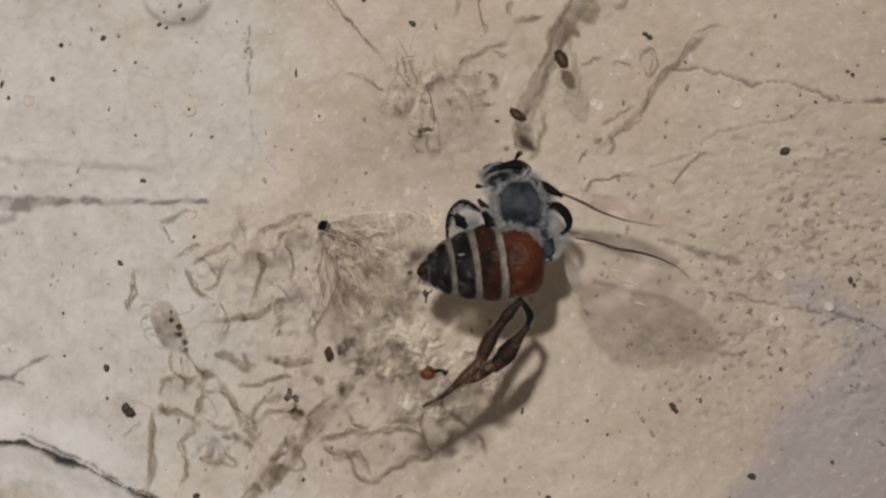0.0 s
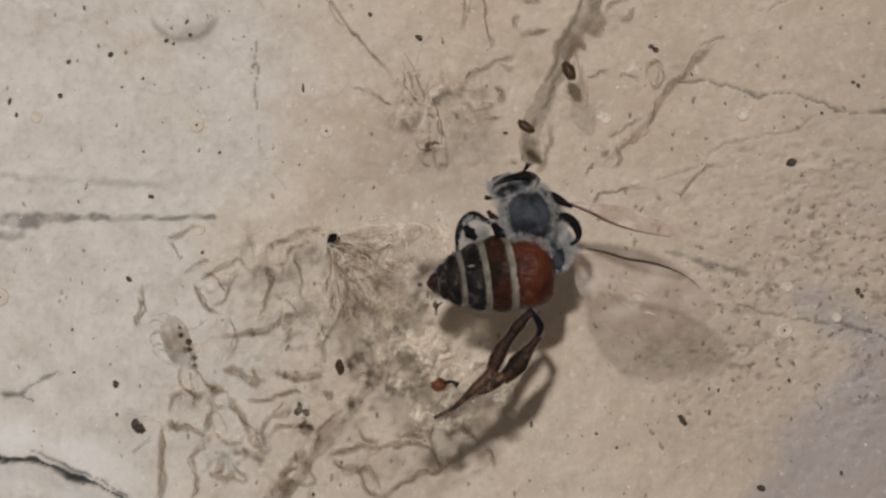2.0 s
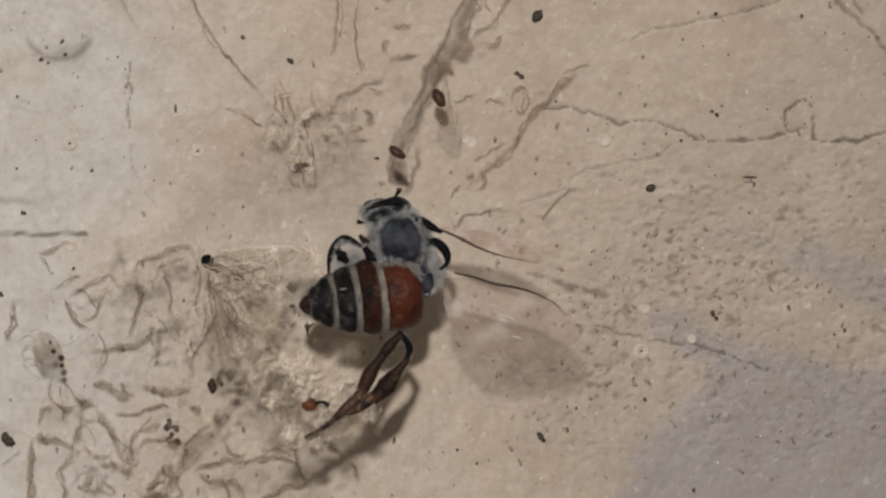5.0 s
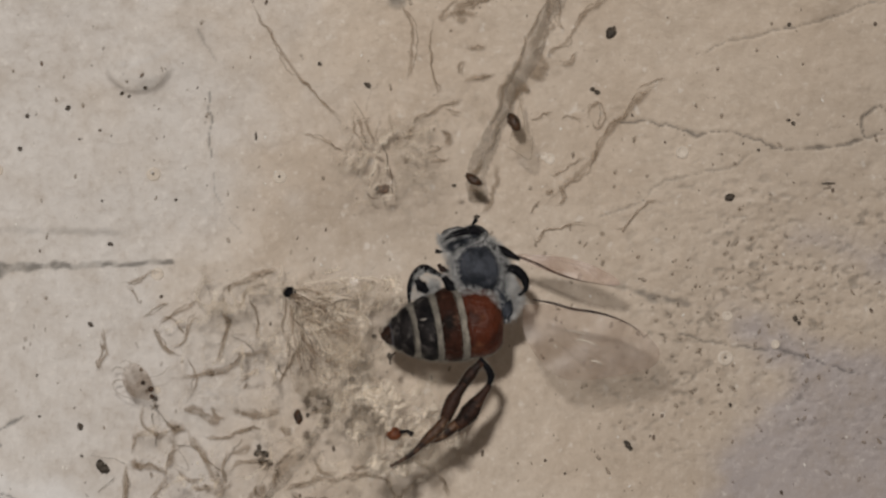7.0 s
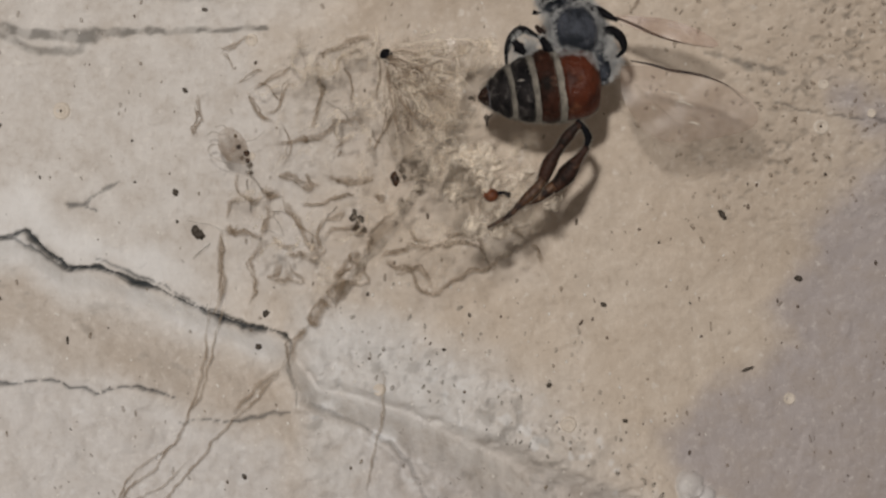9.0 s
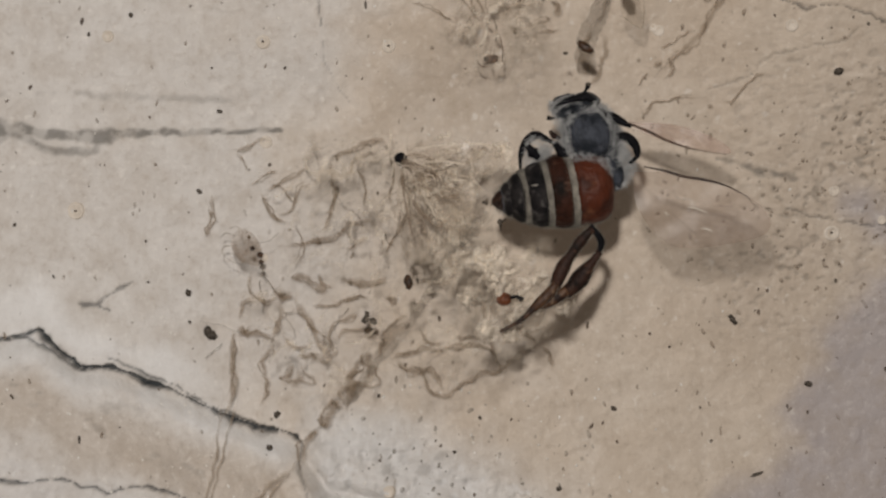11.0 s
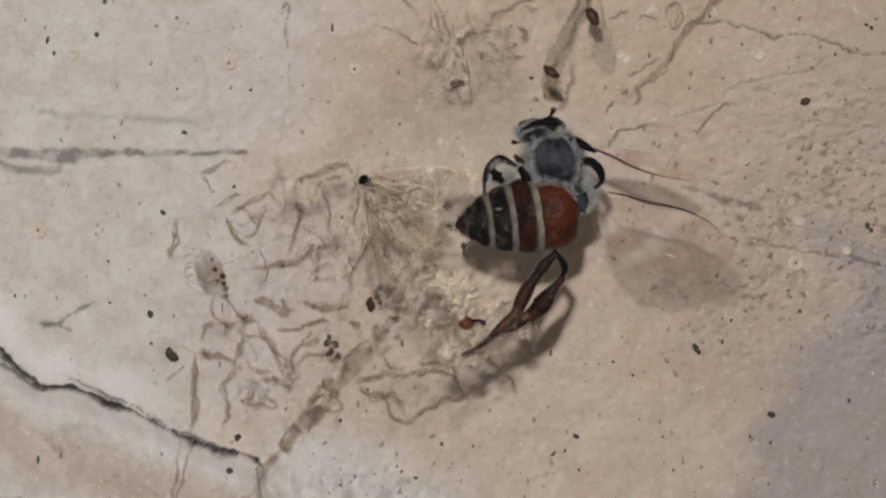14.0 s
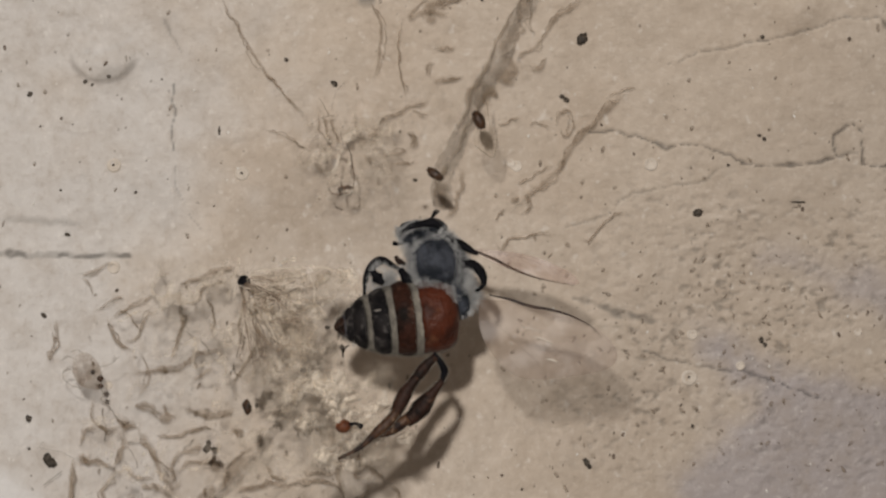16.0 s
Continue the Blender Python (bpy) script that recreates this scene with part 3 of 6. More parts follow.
def build_wall():
    xs, zs = spread(-25, 28, 0.075, 1500), spread(-23.5, 17.5, 0.075, 1200)
    x, z = np.meshgrid(xs, zs)
    h, *masks = relief(x, z)
    fade = np.clip(1 - (np.hypot(np.maximum(np.abs(x) - 28, 0), np.maximum(np.abs(z) - 24, 0)) / 20), 0, 1)
    y = bend(x, z) - h * fade
    nx, nz = len(xs), len(zs)
    front = np.stack([x, y, z], -1).reshape(-1, 3)
    i, j = np.meshgrid(np.arange(nx - 1), np.arange(nz - 1))
    a = (j * nx + i).ravel()
    quads = np.stack([a, a + 1, a + nx + 1, a + nx], 1)
    # the back of the wall, 120 mm behind, and its four sides
    n = len(front)
    corners = [0, nx - 1, nx * nz - 1, nx * (nz - 1)]
    back = front[corners] + (0, 120, 0)
    rim = [list(range(0, nx)), list(range(nx - 1, nx * nz, nx)), list(range(nx * nz - 1, nx * (nz - 1) - 1, -1)), list(range(nx * (nz - 1), -1, -nx))]
    sides = [tuple([n + k, n + (k + 1) % 4] + rim[k][::-1]) for k in range(4)] + [(n + 3, n + 2, n + 1, n)]
    me = bpy.data.meshes.new("wall")
    me.from_pydata((np.vstack([front, back]) * MM).tolist(), [], quads.tolist() + sides)
    me.materials.append(PAINT)
    me.polygons.foreach_set("use_smooth", np.r_[np.ones(len(quads), bool), np.zeros(5, bool)])
    for name, m in zip(("grime_shade", "black", "lilac", "pale", "ochre", "white"), masks):
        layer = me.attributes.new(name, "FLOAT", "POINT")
        layer.data.foreach_set("value", np.r_[(m * fade if name in ("grime_shade", "black") else m).ravel(), np.zeros(4)].astype(np.float32))
    me.update()
    return tagged(new("wall", me), "cracked old plaster wall with peeling beige and lilac paint", "wall", kind="structure")


WALL = build_wall()


def wall_top(x, z):
    """The wall's surface at one place, in mm."""
    xa, za = np.array([[float(x)]]), np.array([[float(z)]])
    return float((bend(xa, za) - relief(xa, za)[0])[0, 0])


# ---- specks of dirt on the wall ----
def speck(x, z, size, tall=1.0, turn=0.0, material=SPECK, seed=0):
    y = wall_top(x, z)
    way = (math.cos(radians(turn)), 0, math.sin(radians(turn)))
    v, f = ball((x, y - 0.25 * size, z), (size * tall * 0.85, size * 0.85, size * 0.6), way, 8, 12, 0.5, seed)
    return tagged(mesh("dirt_speck", v, f, material), "black speck of fly dirt stuck to the wall", "speck", "specks on the wall")


SPECKS_A = [(-1.60, 9.59, 0.13), (-14.17, 8.78, 0.12), (-15.86, 8.47, 0.10), (-11.62, 9.24, 0.07), (-16.22, 7.10, 0.11), (-17.97, 6.29, 0.08), (-12.91, 4.87, 0.06), (-9.83, 4.86, 0.07), (-12.62, 3.03, 0.10), (-13.55, -0.32, 0.08), (8.19, 9.15, 0.13), (16.61, 7.70, 0.09), (13.95, 4.57, 0.20), (17.14, -0.99, 0.10), (12.93, -9.17, 0.15), (-13.06, -6.49, 0.24), (-13.99, -4.64, 0.11), (-15.68, -4.18, 0.06), (-15.77, -2.45, 0.06), (-13.97, -5.91, 0.07), (6.73, -7.43, 0.07)]
SPECKS_B = [(-11.90, 9.36, 0.09), (-10.90, 9.57, 0.09), (-3.61, 10.49, 0.10), (7.99, 9.28, 0.12), (8.74, 11.62, 0.25), (16.26, 11.82, 0.10), (16.40, 7.83, 0.08), (15.16, 6.59, 0.08), (16.97, -0.79, 0.12), (14.11, -4.58, 0.08), (4.50, 13.14, 0.09), (0.78, -0.83, 0.07), (-13.24, -6.31, 0.20)]
SPECKS_C = [(-10.33, -9.93, 0.15), (-10.62, -11.28, 0.16), (-11.19, -16.56, 0.12), (1.78, -13.53, 0.12), (12.96, -9.21, 0.13), (4.24, -10.09, 0.12), (5.12, -15.21, 0.10), (-6.01, -9.28, 0.08), (-21.11, -1.67, 0.08), (-13.52, -0.38, 0.10), (-14.03, -4.67, 0.13), (-1.64, -10.35, 0.08), (8.08, -10.14, 0.06), (-2.76, -11.78, 0.08)]
LONG = [(-6.38, 7.51, 0.06, 3.60, 92.00), (9.54, -6.26, 0.14, 2.20, -55.00)] + [(-18.34, -10.61, 0.07, 2.60, 85.00), (10.59, -13.17, 0.09, 4.00, 18.00), (-7.11, -18.85, 0.09, 2.40, 80.00), (-19.55, -3.87, 0.05, 2.00, 110.00)] + [(18.24, 5.10, 0.06, 5.50, 0.00)]


def build_specks():
    for n, (x, z, size) in enumerate(SPECKS_A + SPECKS_B + SPECKS_C):
        speck(x, z, size, random.uniform(1.0, 1.4), random.uniform(0, 180), seed=n)
    for n, (x, z, size, tall, turn) in enumerate(LONG):
        speck(x, z, size, tall, turn, seed=50 + n)
    pieces = []
    for n in range(230):
        x, z = random.uniform(-23, 25), random.uniform(-21, 15)
        s = random.choice((0.02, 0.025, 0.03, 0.035, 0.05, 0.07))
        pieces.append(ball((x, wall_top(x, z) - 0.1 * s, z), (s * random.uniform(1, 2.4), s, s * 0.5), (random.gauss(0, 0.5), 0, 1), 4, 6, 0.5, n))
    tagged(mesh("fine_dirt", *join(*pieces), GRIT), "fine dark grit scattered over the wall", "dirt", kind="stuff")
    pieces = []
    for n in range(900):
        x, z = (random.uniform(-23, 25), random.uniform(-21, 15)) if n < 600 else (random.gauss(15, 5), random.gauss(-0.5, 3.4))
        s = random.choice((0.025, 0.035, 0.045, 0.06, 0.08)) if n < 600 else random.choice((0.02, 0.03, 0.045, 0.07, 0.09))
        pieces.append(ball((x, wall_top(x, z) - 0.05 * s, z), (s * random.uniform(1.0, 2.6), s, s * 0.3), (random.gauss(0, 0.35 if n < 600 else 1.2), 0, 1), 4, 7, 0.5, n))
    tagged(mesh("faint_flecks", *join(*pieces), FLECK), "faint brown flecks and drips dried on the wall", "dirt", kind="stuff")
    pieces = []
    for n in range(95):
        # thicker over the rough plaster above the fold
        x = random.uniform(-8.2, 7.0)
        z = float(ledge(x)) + abs(random.gauss(0, 2.4)) + 0.2
        s = random.choice((0.035, 0.05, 0.065, 0.09))
        pieces.append(ball((x, wall_top(x, z) - 0.05 * s, z), (s * random.uniform(1.0, 2.4), s, s * 0.3), (random.gauss(0.3, 0.5), 0, 1), 5, 8, 0.7, n))
    tagged(mesh("plaster_flecks", *join(*pieces), GREY_FLECK), "grey flecks on the rough plaster above the fold", "dirt", kind="stuff")
    pieces = []
    for n in range(420):
        x, z = (random.uniform(-23, 25), random.uniform(-21, 15)) if n < 220 else (random.uniform(-22, 8), random.uniform(-20, -8))
        s = random.choice((0.02, 0.03, 0.04, 0.055))
        pieces.append(ball((x, wall_top(x, z) - 0.2 * s, z), (s * random.uniform(1.0, 1.8), s, s * 0.6), (random.uniform(-1, 1), 0, 1), 4, 6, 0.5, n))
    tagged(mesh("pale_grains", *join(*pieces), GRAIN), "tiny pale grains of loose plaster on the wall", "grains", kind="stuff")


build_specks()


# ---- the bee ----
def sheet(web, outline, material, name="silk_sheet", label="", ripple=0.25):
    """A thin film of silk across an outline, rippled, with ragged rim."""
    line = smooth_line(list(outline) + [outline[0]], 0.3)[:-1]
    c = line.mean(0)
    for i, q in enumerate(line):
        line[i] = c + (q - c) * (1 + 0.10 * noise.noise(Vector(q) * 1.3))
    rings = (1.0, 0.82, 0.64, 0.46, 0.28, 0.12)
    n, verts, faces = len(line), [], []
    for r in rings:
        for p in line:
            q = c + (p - c) * r
            verts.append((q[0], q[1] + ripple * noise.noise(Vector(q) * 0.8), q[2]))
    verts.append(tuple(c))
    for k in range(n):
        j = (k + 1) % n
        for i in range(len(rings) - 1):
            faces.append((i * n + k, i * n + j, (i + 1) * n + j, (i + 1) * n + k))
        faces.append(((len(rings) - 1) * n + k, (len(rings) - 1) * n + j, n * len(rings)))
    return mesh(name, verts, faces, material, web, label)


def ring_body(stations, a, b, squash, sides=26):
    """A body along the line a to b: stations of (share of the way, radius)."""
    a, b = Vector(a), Vector(b)
    d = (b - a).normalized()
    u = d.cross(Vector((0, 1, 0))).normalized()
    w = u.cross(d)
    verts, faces = [], []
    for s, r in stations:
        c = a.lerp(b, s)
        for k in range(sides):
            t = 2 * math.pi * k / sides
            verts.append(tuple(c + r * (math.cos(t) * u + squash * math.sin(t) * w)))
    for i in range(len(stations) - 1):
        for k in range(sides):
            p, q = i * sides + k, i * sides + (k + 1) % sides
            faces.append((p, q, q + sides, p + sides))
    faces += [tuple(range(sides))[::-1], tuple(range((len(stations) - 1) * sides, len(stations) * sides))]
    return verts, faces


TAIL, WAIST = [(-1.16, -5.25, -0.73), (3.62, -4.75, -0.03)]
ABDOMEN = ((0, 0.06), (0.03, 0.20), (0.07, 0.36), (0.09, 0.47), (0.14, 0.62), (0.23, 0.90), (0.27, 1.00), (0.42, 1.26), (0.56, 1.38), (0.68, 1.44), (0.80, 1.43), (0.88, 1.38), (0.95, 1.20), (0.985, 0.95), (1, 0.55))


def girth(s):
    return float(np.interp(s, [p[0] for p in ABDOMEN], [p[1] for p in ABDOMEN]))


def segment(lo, hi, material, bee, name="abdomen_segment", label="", lift=0.0, bulge=0.03):
    rows = []
    for k in range(9):
        s = lo + (hi - lo) * k / 8
        rows.append((s, girth(s) + lift + bulge * math.sin(math.pi * k / 8)))
    rows = [(lo, girth(lo) * 0.8)] + rows + [(hi, girth(hi) * 0.8)]
    return mesh(name, *ring_body(rows, TAIL, WAIST, 0.92, 44), material, bee, label)


def hair_band(lo, hi, bee, label, lift=0.035):
    """A ring of felted hair with a ragged edge."""
    verts, faces = ring_body([(lo, girth(lo) * 0.85)] + [(lo + (hi - lo) * k / 5, girth(lo + (hi - lo) * k / 5) + lift * math.sin(math.pi * (k + 0.6) / 6.2)) for k in range(6)] + [(hi, girth(hi) * 0.85)], TAIL, WAIST, 0.92, 72)
    d = (Vector(WAIST) - Vector(TAIL)).normalized()
    out = []
    for n, v in enumerate(verts):
        edge = abs((n // 72) - 3.5) / 3.5
        ragged = 0.07 * edge * noise.noise(Vector(v) * 5.0) + 0.035 * edge * noise.noise(Vector(v) * 13.0)
        out.append(tuple(Vector(v) + d * ragged))
    return mesh("hair_band", out, faces, BAND, bee, label)


def hairs(bee, name, spots, material, label, thick=0.010):
    """Short bent hairs, three-sided and tapered: spots of (root, direction, length)."""
    root = np.array([tuple(p[0]) for p in spots])
    way = np.array([tuple(p[1]) for p in spots])
    way /= np.linalg.norm(way, axis=1)[:, None] + 1e-9
    long = np.array([p[2] for p in spots])[:, None]
    rng = np.random.default_rng(len(spots))
    side = rng.uniform(-1, 1, root.shape) * 0.35
    tip = way + side
    tip /= np.linalg.norm(tip, axis=1)[:, None]
    rows = (root, root + way * long * 0.5 + side * long * 0.15, root + tip * long)
    u = np.cross(way, rng.normal(size=root.shape))
    u /= np.linalg.norm(u, axis=1)[:, None] + 1e-9
    w = np.cross(way, u)
    verts = np.stack([np.stack([p + thick * f * (math.cos(a) * u + math.sin(a) * w) for a in (0, 2.094, 4.189)], 1) for p, f in zip(rows, (1.0, 0.8, 0.25))], 1)
    base = np.arange(len(root))[:, None, None] * 9
    quads = np.array([(3 * i + k, 3 * i + (k + 1) % 3, 3 * i + 3 + (k + 1) % 3, 3 * i + 3 + k) for i in range(2) for k in range(3)])
    return mesh(name, verts.reshape(-1, 3), (base + quads).reshape(-1, 4).tolist(), material, bee, label)


def coat(centre, radii, along, count, shortest, longest, keep, sweep=(0, 0, 0)):
    """Roots and ways of hairs over the near side of an ellipsoid."""
    a = Vector(along).normalized()
    b = a.cross(Vector((0, 1, 0))).normalized()
    c = a.cross(b)
    spots = []
    for n in range(count):
        v = Vector((random.gauss(0, 1), random.gauss(0, 1), random.gauss(0, 1))).normalized()
        out = v.x * a + v.y * b + v.z * c
        if out.y > 0.25:
            continue
        root = Vector(centre) + v.x * radii[0] * a + v.y * radii[1] * b + v.z * radii[2] * c
        if keep(root):
            spots.append((root - 0.03 * out, out + Vector(sweep) + 0.4 * Vector((random.gauss(0, 1), 0, random.gauss(0, 1))), random.uniform(shortest, longest)))
    return spots


def build_bee():
    bee = tagged(empty("bee", TAIL), "dead honey bee with a rust-red banded abdomen hung in cobweb", "bee")
    segment(0.0, 0.085, BROWN, bee, label="dark pointed tail segment", bulge=0.06)
    segment(0.088, 0.155, GREY, bee, label="frosted dark grey tail segment", lift=0.02, bulge=0.08)
    segment(0.15, 0.252, GREY, bee, label="frosted dark grey abdomen segment", lift=0.05, bulge=0.08)
    segment(0.082, 0.087, GREY_FUZZ, bee, "hair_band", "thin pale edge of a tail segment", 0.01, 0.0)
    segment(0.150, 0.156, GREY_FUZZ, bee, "hair_band", "thin pale edge of a tail segment", 0.03, 0.0)
    hair_band(0.256, 0.291, bee, "cream hair band")
    segment(0.291, 0.432, GREY, bee, label="black abdomen segment with grey frosting", lift=0.02, bulge=0.09)
    hair_band(0.432, 0.477, bee, "cream hair band")
    segment(0.479, 0.632, BROWN, bee, label="dark rusty brown abdomen segment", lift=0.02, bulge=0.08)
    hair_band(0.632, 0.685, bee, "cream hair band")
    segment(0.685, 1.0, RUST, bee, label="glossy rust-red abdomen segment", bulge=0.05)
    mark = [(2.57, -6.00, -0.72), (2.85, -6.00, -0.68), (3.25, -6.00, -0.61)]
    mesh("pale_mark", *tube(smooth_line(mark, 0.1), (0.015, 0.03, 0.015), 6, 0.5), HUSK, bee, "pale scuff on the red segment")
    patch = Vector(TAIL).lerp(Vector(WAIST), 0.355)
    mesh("pale_mark", *ball((patch.x, patch.y - 1.06, patch.z + 0.42), (0.13, 0.05, 0.17), (1, 0, 0.2), 6, 12, 0.5, 8), FROST_GREY, bee, "grey dust patch on a dark segment")
    thorax_at, = [(2.85, -4.40, 1.70)]
    mesh("thorax", *ball(thorax_at, (1.52, 1.16, 1.12), (0.30, 0, -1), 16, 24, 0.10, 2), FELT, bee, "blue-grey hairy thorax")
    shield, = [(2.70, -4.98, 1.88)]
    mesh("scutum", *ball(shield, (1.10, 0.98, 0.98), (0.3, 0, -1), 14, 22, 0.08, 4), THORAX, bee, "bald blue-grey back plate")
    back, = [(3.70, -4.60, 0.49)]
    mesh("scutellum", *ball(back, (0.80, 0.40, 0.62), (0.25, 0, -1), 10, 16, 0.25, 5), THORAX, bee, "dark rear plate of the thorax")
    head_at, = [(2.22, -4.40, 2.90)]
    mesh("head", *ball(head_at, (0.60, 1.02, 0.8), (0.25, 0, 1), 14, 20, 0.10, 6), FELT, bee, "grey felted head with a black rim")
    for place, way in zip([(1.90, -5.02, 2.76), (2.66, -4.95, 3.26)], ((1, 0, 0.55), (1, 0, -0.25))):
        mesh("eye", *ball(place, (0.50, 0.34, 0.34), way, 10, 14, 0.1), EYE, bee, "large dark compound eye")
    brow = [(1.40, -5.30, 2.99), (1.76, -5.35, 3.22), (2.20, -5.40, 3.34), (2.60, -5.40, 3.38), (2.90, -5.30, 3.18)]
    mesh("head_rim", *tube(smooth_line(brow, 0.1), (0.06, 0.12, 0.14, 0.18, 0.12), 8), CHITIN, bee, "black rim of the head")
    for line in ([(2.40, -5.00, 3.39), (2.55, -5.00, 3.61), (2.70, -5.00, 3.83)], [(1.57, -5.00, 2.68), (1.31, -5.00, 2.55), (1.05, -5.00, 2.59)]):
        mesh("antenna", *tube(smooth_line(line, 0.1), (0.04, 0.05, 0.10), 6), CHITIN, bee, "broken black antenna")
    # legs: each a row of joints with their girths
    legs = (
        ([(1.45, -4.90, 1.54), (1.15, -4.90, 1.67), (0.63, -4.90, 1.90), (0.22, -4.90, 1.62), (0.01, -4.90, 1.10), (-0.01, -4.90, 0.62)], (0.08, 0.12, 0.17, 0.15, 0.12, 0.07), CHITIN, "folded black front leg"),
        ([(0.33, -5.35, 1.42), (0.48, -5.35, 1.22), (0.66, -5.35, 1.04)], (0.13, 0.22, 0.13), CHITIN, "black leg joint"),
        ([(1.21, -5.10, 2.00), (1.30, -5.10, 1.88), (1.49, -5.10, 1.79)], (0.08, 0.13, 0.08), LEG, "dark red leg joint"),
        ([(1.40, -5.45, 1.50), (1.58, -5.45, 1.25), (1.80, -5.45, 1.00)], (0.13, 0.21, 0.14), CHITIN, "thick black middle leg"),
        ([(3.64, -4.90, 1.77), (4.14, -4.90, 1.82), (4.53, -4.90, 1.48), (4.61, -4.90, 1.05), (4.38, -4.90, 0.83)], (0.16, 0.17, 0.17, 0.14, 0.08), CHITIN, "black leg folded against the thorax"),
        ([(3.56, -4.90, 1.13), (3.78, -4.90, 0.61), (3.91, -4.90, 0.23)], (0.15, 0.17, 0.1), CHITIN, "black leg folded against the thorax"),
        ([(2.71, -5.90, -1.85), (2.39, -5.90, -2.19), (2.03, -5.90, -2.66)], (0.16, 0.21, 0.20), LEG, "black thigh of the hind leg"),
        ([(2.03, -6.10, -2.66), (1.65, -6.10, -3.22), (1.32, -6.10, -3.94)], (0.19, 0.26, 0.25), LEG, "dark brown shin of the hind leg"),
        ([(1.32, -6.20, -3.94), (1.02, -6.20, -4.33), (0.35, -6.20, -4.97), (-0.07, -6.20, -5.35), (-0.79, -6.20, -5.74)], (0.18, 0.19, 0.12, 0.08, 0.06), TARSUS, "thin brown foot of the hind leg"),
        ([(2.76, -5.50, -1.72), (2.97, -5.50, -1.97), (3.15, -5.50, -2.36), (3.02, -5.50, -2.79)], (0.10, 0.12, 0.14, 0.10), CHITIN, "black thigh of the hind leg"),
        ([(3.02, -5.70, -2.78), (2.59, -5.70, -3.34), (2.13, -5.70, -3.94), (1.75, -5.70, -4.29)], (0.14, 0.26, 0.34, 0.27), LEG, "broad dark brown shin with a hair basket"),
        ([(1.70, -5.90, -4.24), (1.32, -5.90, -4.50), (0.82, -5.90, -4.80), (0.39, -5.90, -4.85)], (0.22, 0.22, 0.15, 0.07), TARSUS, "pale brown foot of the hind leg"),
        ([(-0.64, -4.50, -1.45), (-0.79, -4.50, -1.58), (-0.81, -4.50, -1.81)], (0.03, 0.055, 0.03), LEG, "hooked claw of a foot"),
    )
    for line, girths, material, label in legs:
        p = smooth_line(line, 0.08)
        ends = (p[0] - p[1], p[-1] - p[-2])
        girths = tuple(1.12 * g for g in girths)
        p = np.vstack([p[0] + 1.2 * ends[0], p, p[-1] + 1.2 * ends[1]])
        mesh("leg", *tube(p, (girths[0] * 0.85,) + girths + (girths[-1] * 0.8,), 10, 0.8), material, bee, label)
    mesh("wing_root", *tube(smooth_line([(3.28, -5.30, 2.74), (3.62, -5.30, 2.62), (3.97, -5.30, 2.41), (4.36, -5.30, 2.19)], 0.1), (0.12, 0.16, 0.15, 0.06), 8), CHITIN, bee, "black wing root")
    # wings: flat blades with veins standing on them
    wing_blade(bee, [(4.13, -5.00, 2.42), (5.31, -5.00, 2.36), (6.49, -5.00, 2.18), (7.68, -5.00, 1.72), (8.28, -5.00, 1.29), (8.15, -5.00, 1.08), (6.82, -5.00, 1.28), (5.75, -5.00, 1.61), (4.67, -5.00, 2.04)], WING, "narrow pinkish clear wing with a brown vein",
               ([(4.28, -5.08, 2.33), (5.09, -5.08, 1.99), (5.85, -5.08, 1.61), (6.82, -5.08, 1.30), (8.11, -5.08, 1.07)], [(4.13, -5.08, 2.46), (5.31, -5.08, 2.25), (6.38, -5.08, 2.03), (7.24, -5.08, 1.71)]), (0.045, 0.055, 0.045, 0.02, 0.012), BROWN_VEIN)
    wing_blade(bee, [(4.45, -5.60, 0.43), (5.73, -5.60, 0.40), (7.22, -5.60, 0.09), (8.61, -5.60, -0.39), (9.45, -5.60, -0.98), (9.80, -5.60, -1.62), (9.40, -5.60, -2.16), (7.80, -5.60, -2.50), (6.28, -5.60, -2.60), (5.43, -5.60, -2.17), (4.78, -5.60, -1.38), (4.45, -5.60, -0.53)], CLOUDED, "broad clear wing with a dark front vein",
               ([(4.83, -5.70, 0.62), (5.62, -5.70, 0.46), (6.36, -5.70, 0.23), (7.22, -5.70, 0.09), (7.97, -5.70, -0.12), (8.71, -5.70, -0.48), (9.19, -5.70, -0.94)], [(4.66, -5.70, 0.22), (5.94, -5.70, -0.31), (7.22, -5.70, -0.83), (8.61, -5.70, -1.03)], [(4.66, -5.70, 0.00), (5.73, -5.70, -1.05), (6.81, -5.70, -2.01)], [(5.94, -5.70, -0.31), (6.80, -5.70, -1.37), (8.30, -5.70, -1.99)]), (0.03, 0.05, 0.06, 0.055, 0.04, 0.022, 0.010), VEIN)
    # glints on the folds of the wing, painted as pale streaks
    for line, w in (([(6.51, -5.90, -0.96), (6.90, -5.90, -1.04), (7.30, -5.90, -1.22)], 0.07), ([(7.05, -5.90, -1.81), (7.26, -5.90, -1.83), (7.50, -5.90, -1.94)], 0.09), ([(5.62, -5.90, -1.16), (5.77, -5.90, -1.29)], 0.11), ([(6.04, -5.90, -0.58), (6.57, -5.90, -0.67), (6.83, -5.90, -0.79)], 0.05)):
        mesh("wing_fold_glint", *tube(smooth_line(line, 0.1), (w * 0.3, w * 0.6, w * 0.3), 6, 0.5), SHEEN, bee, "pale glinting fold of the wing")
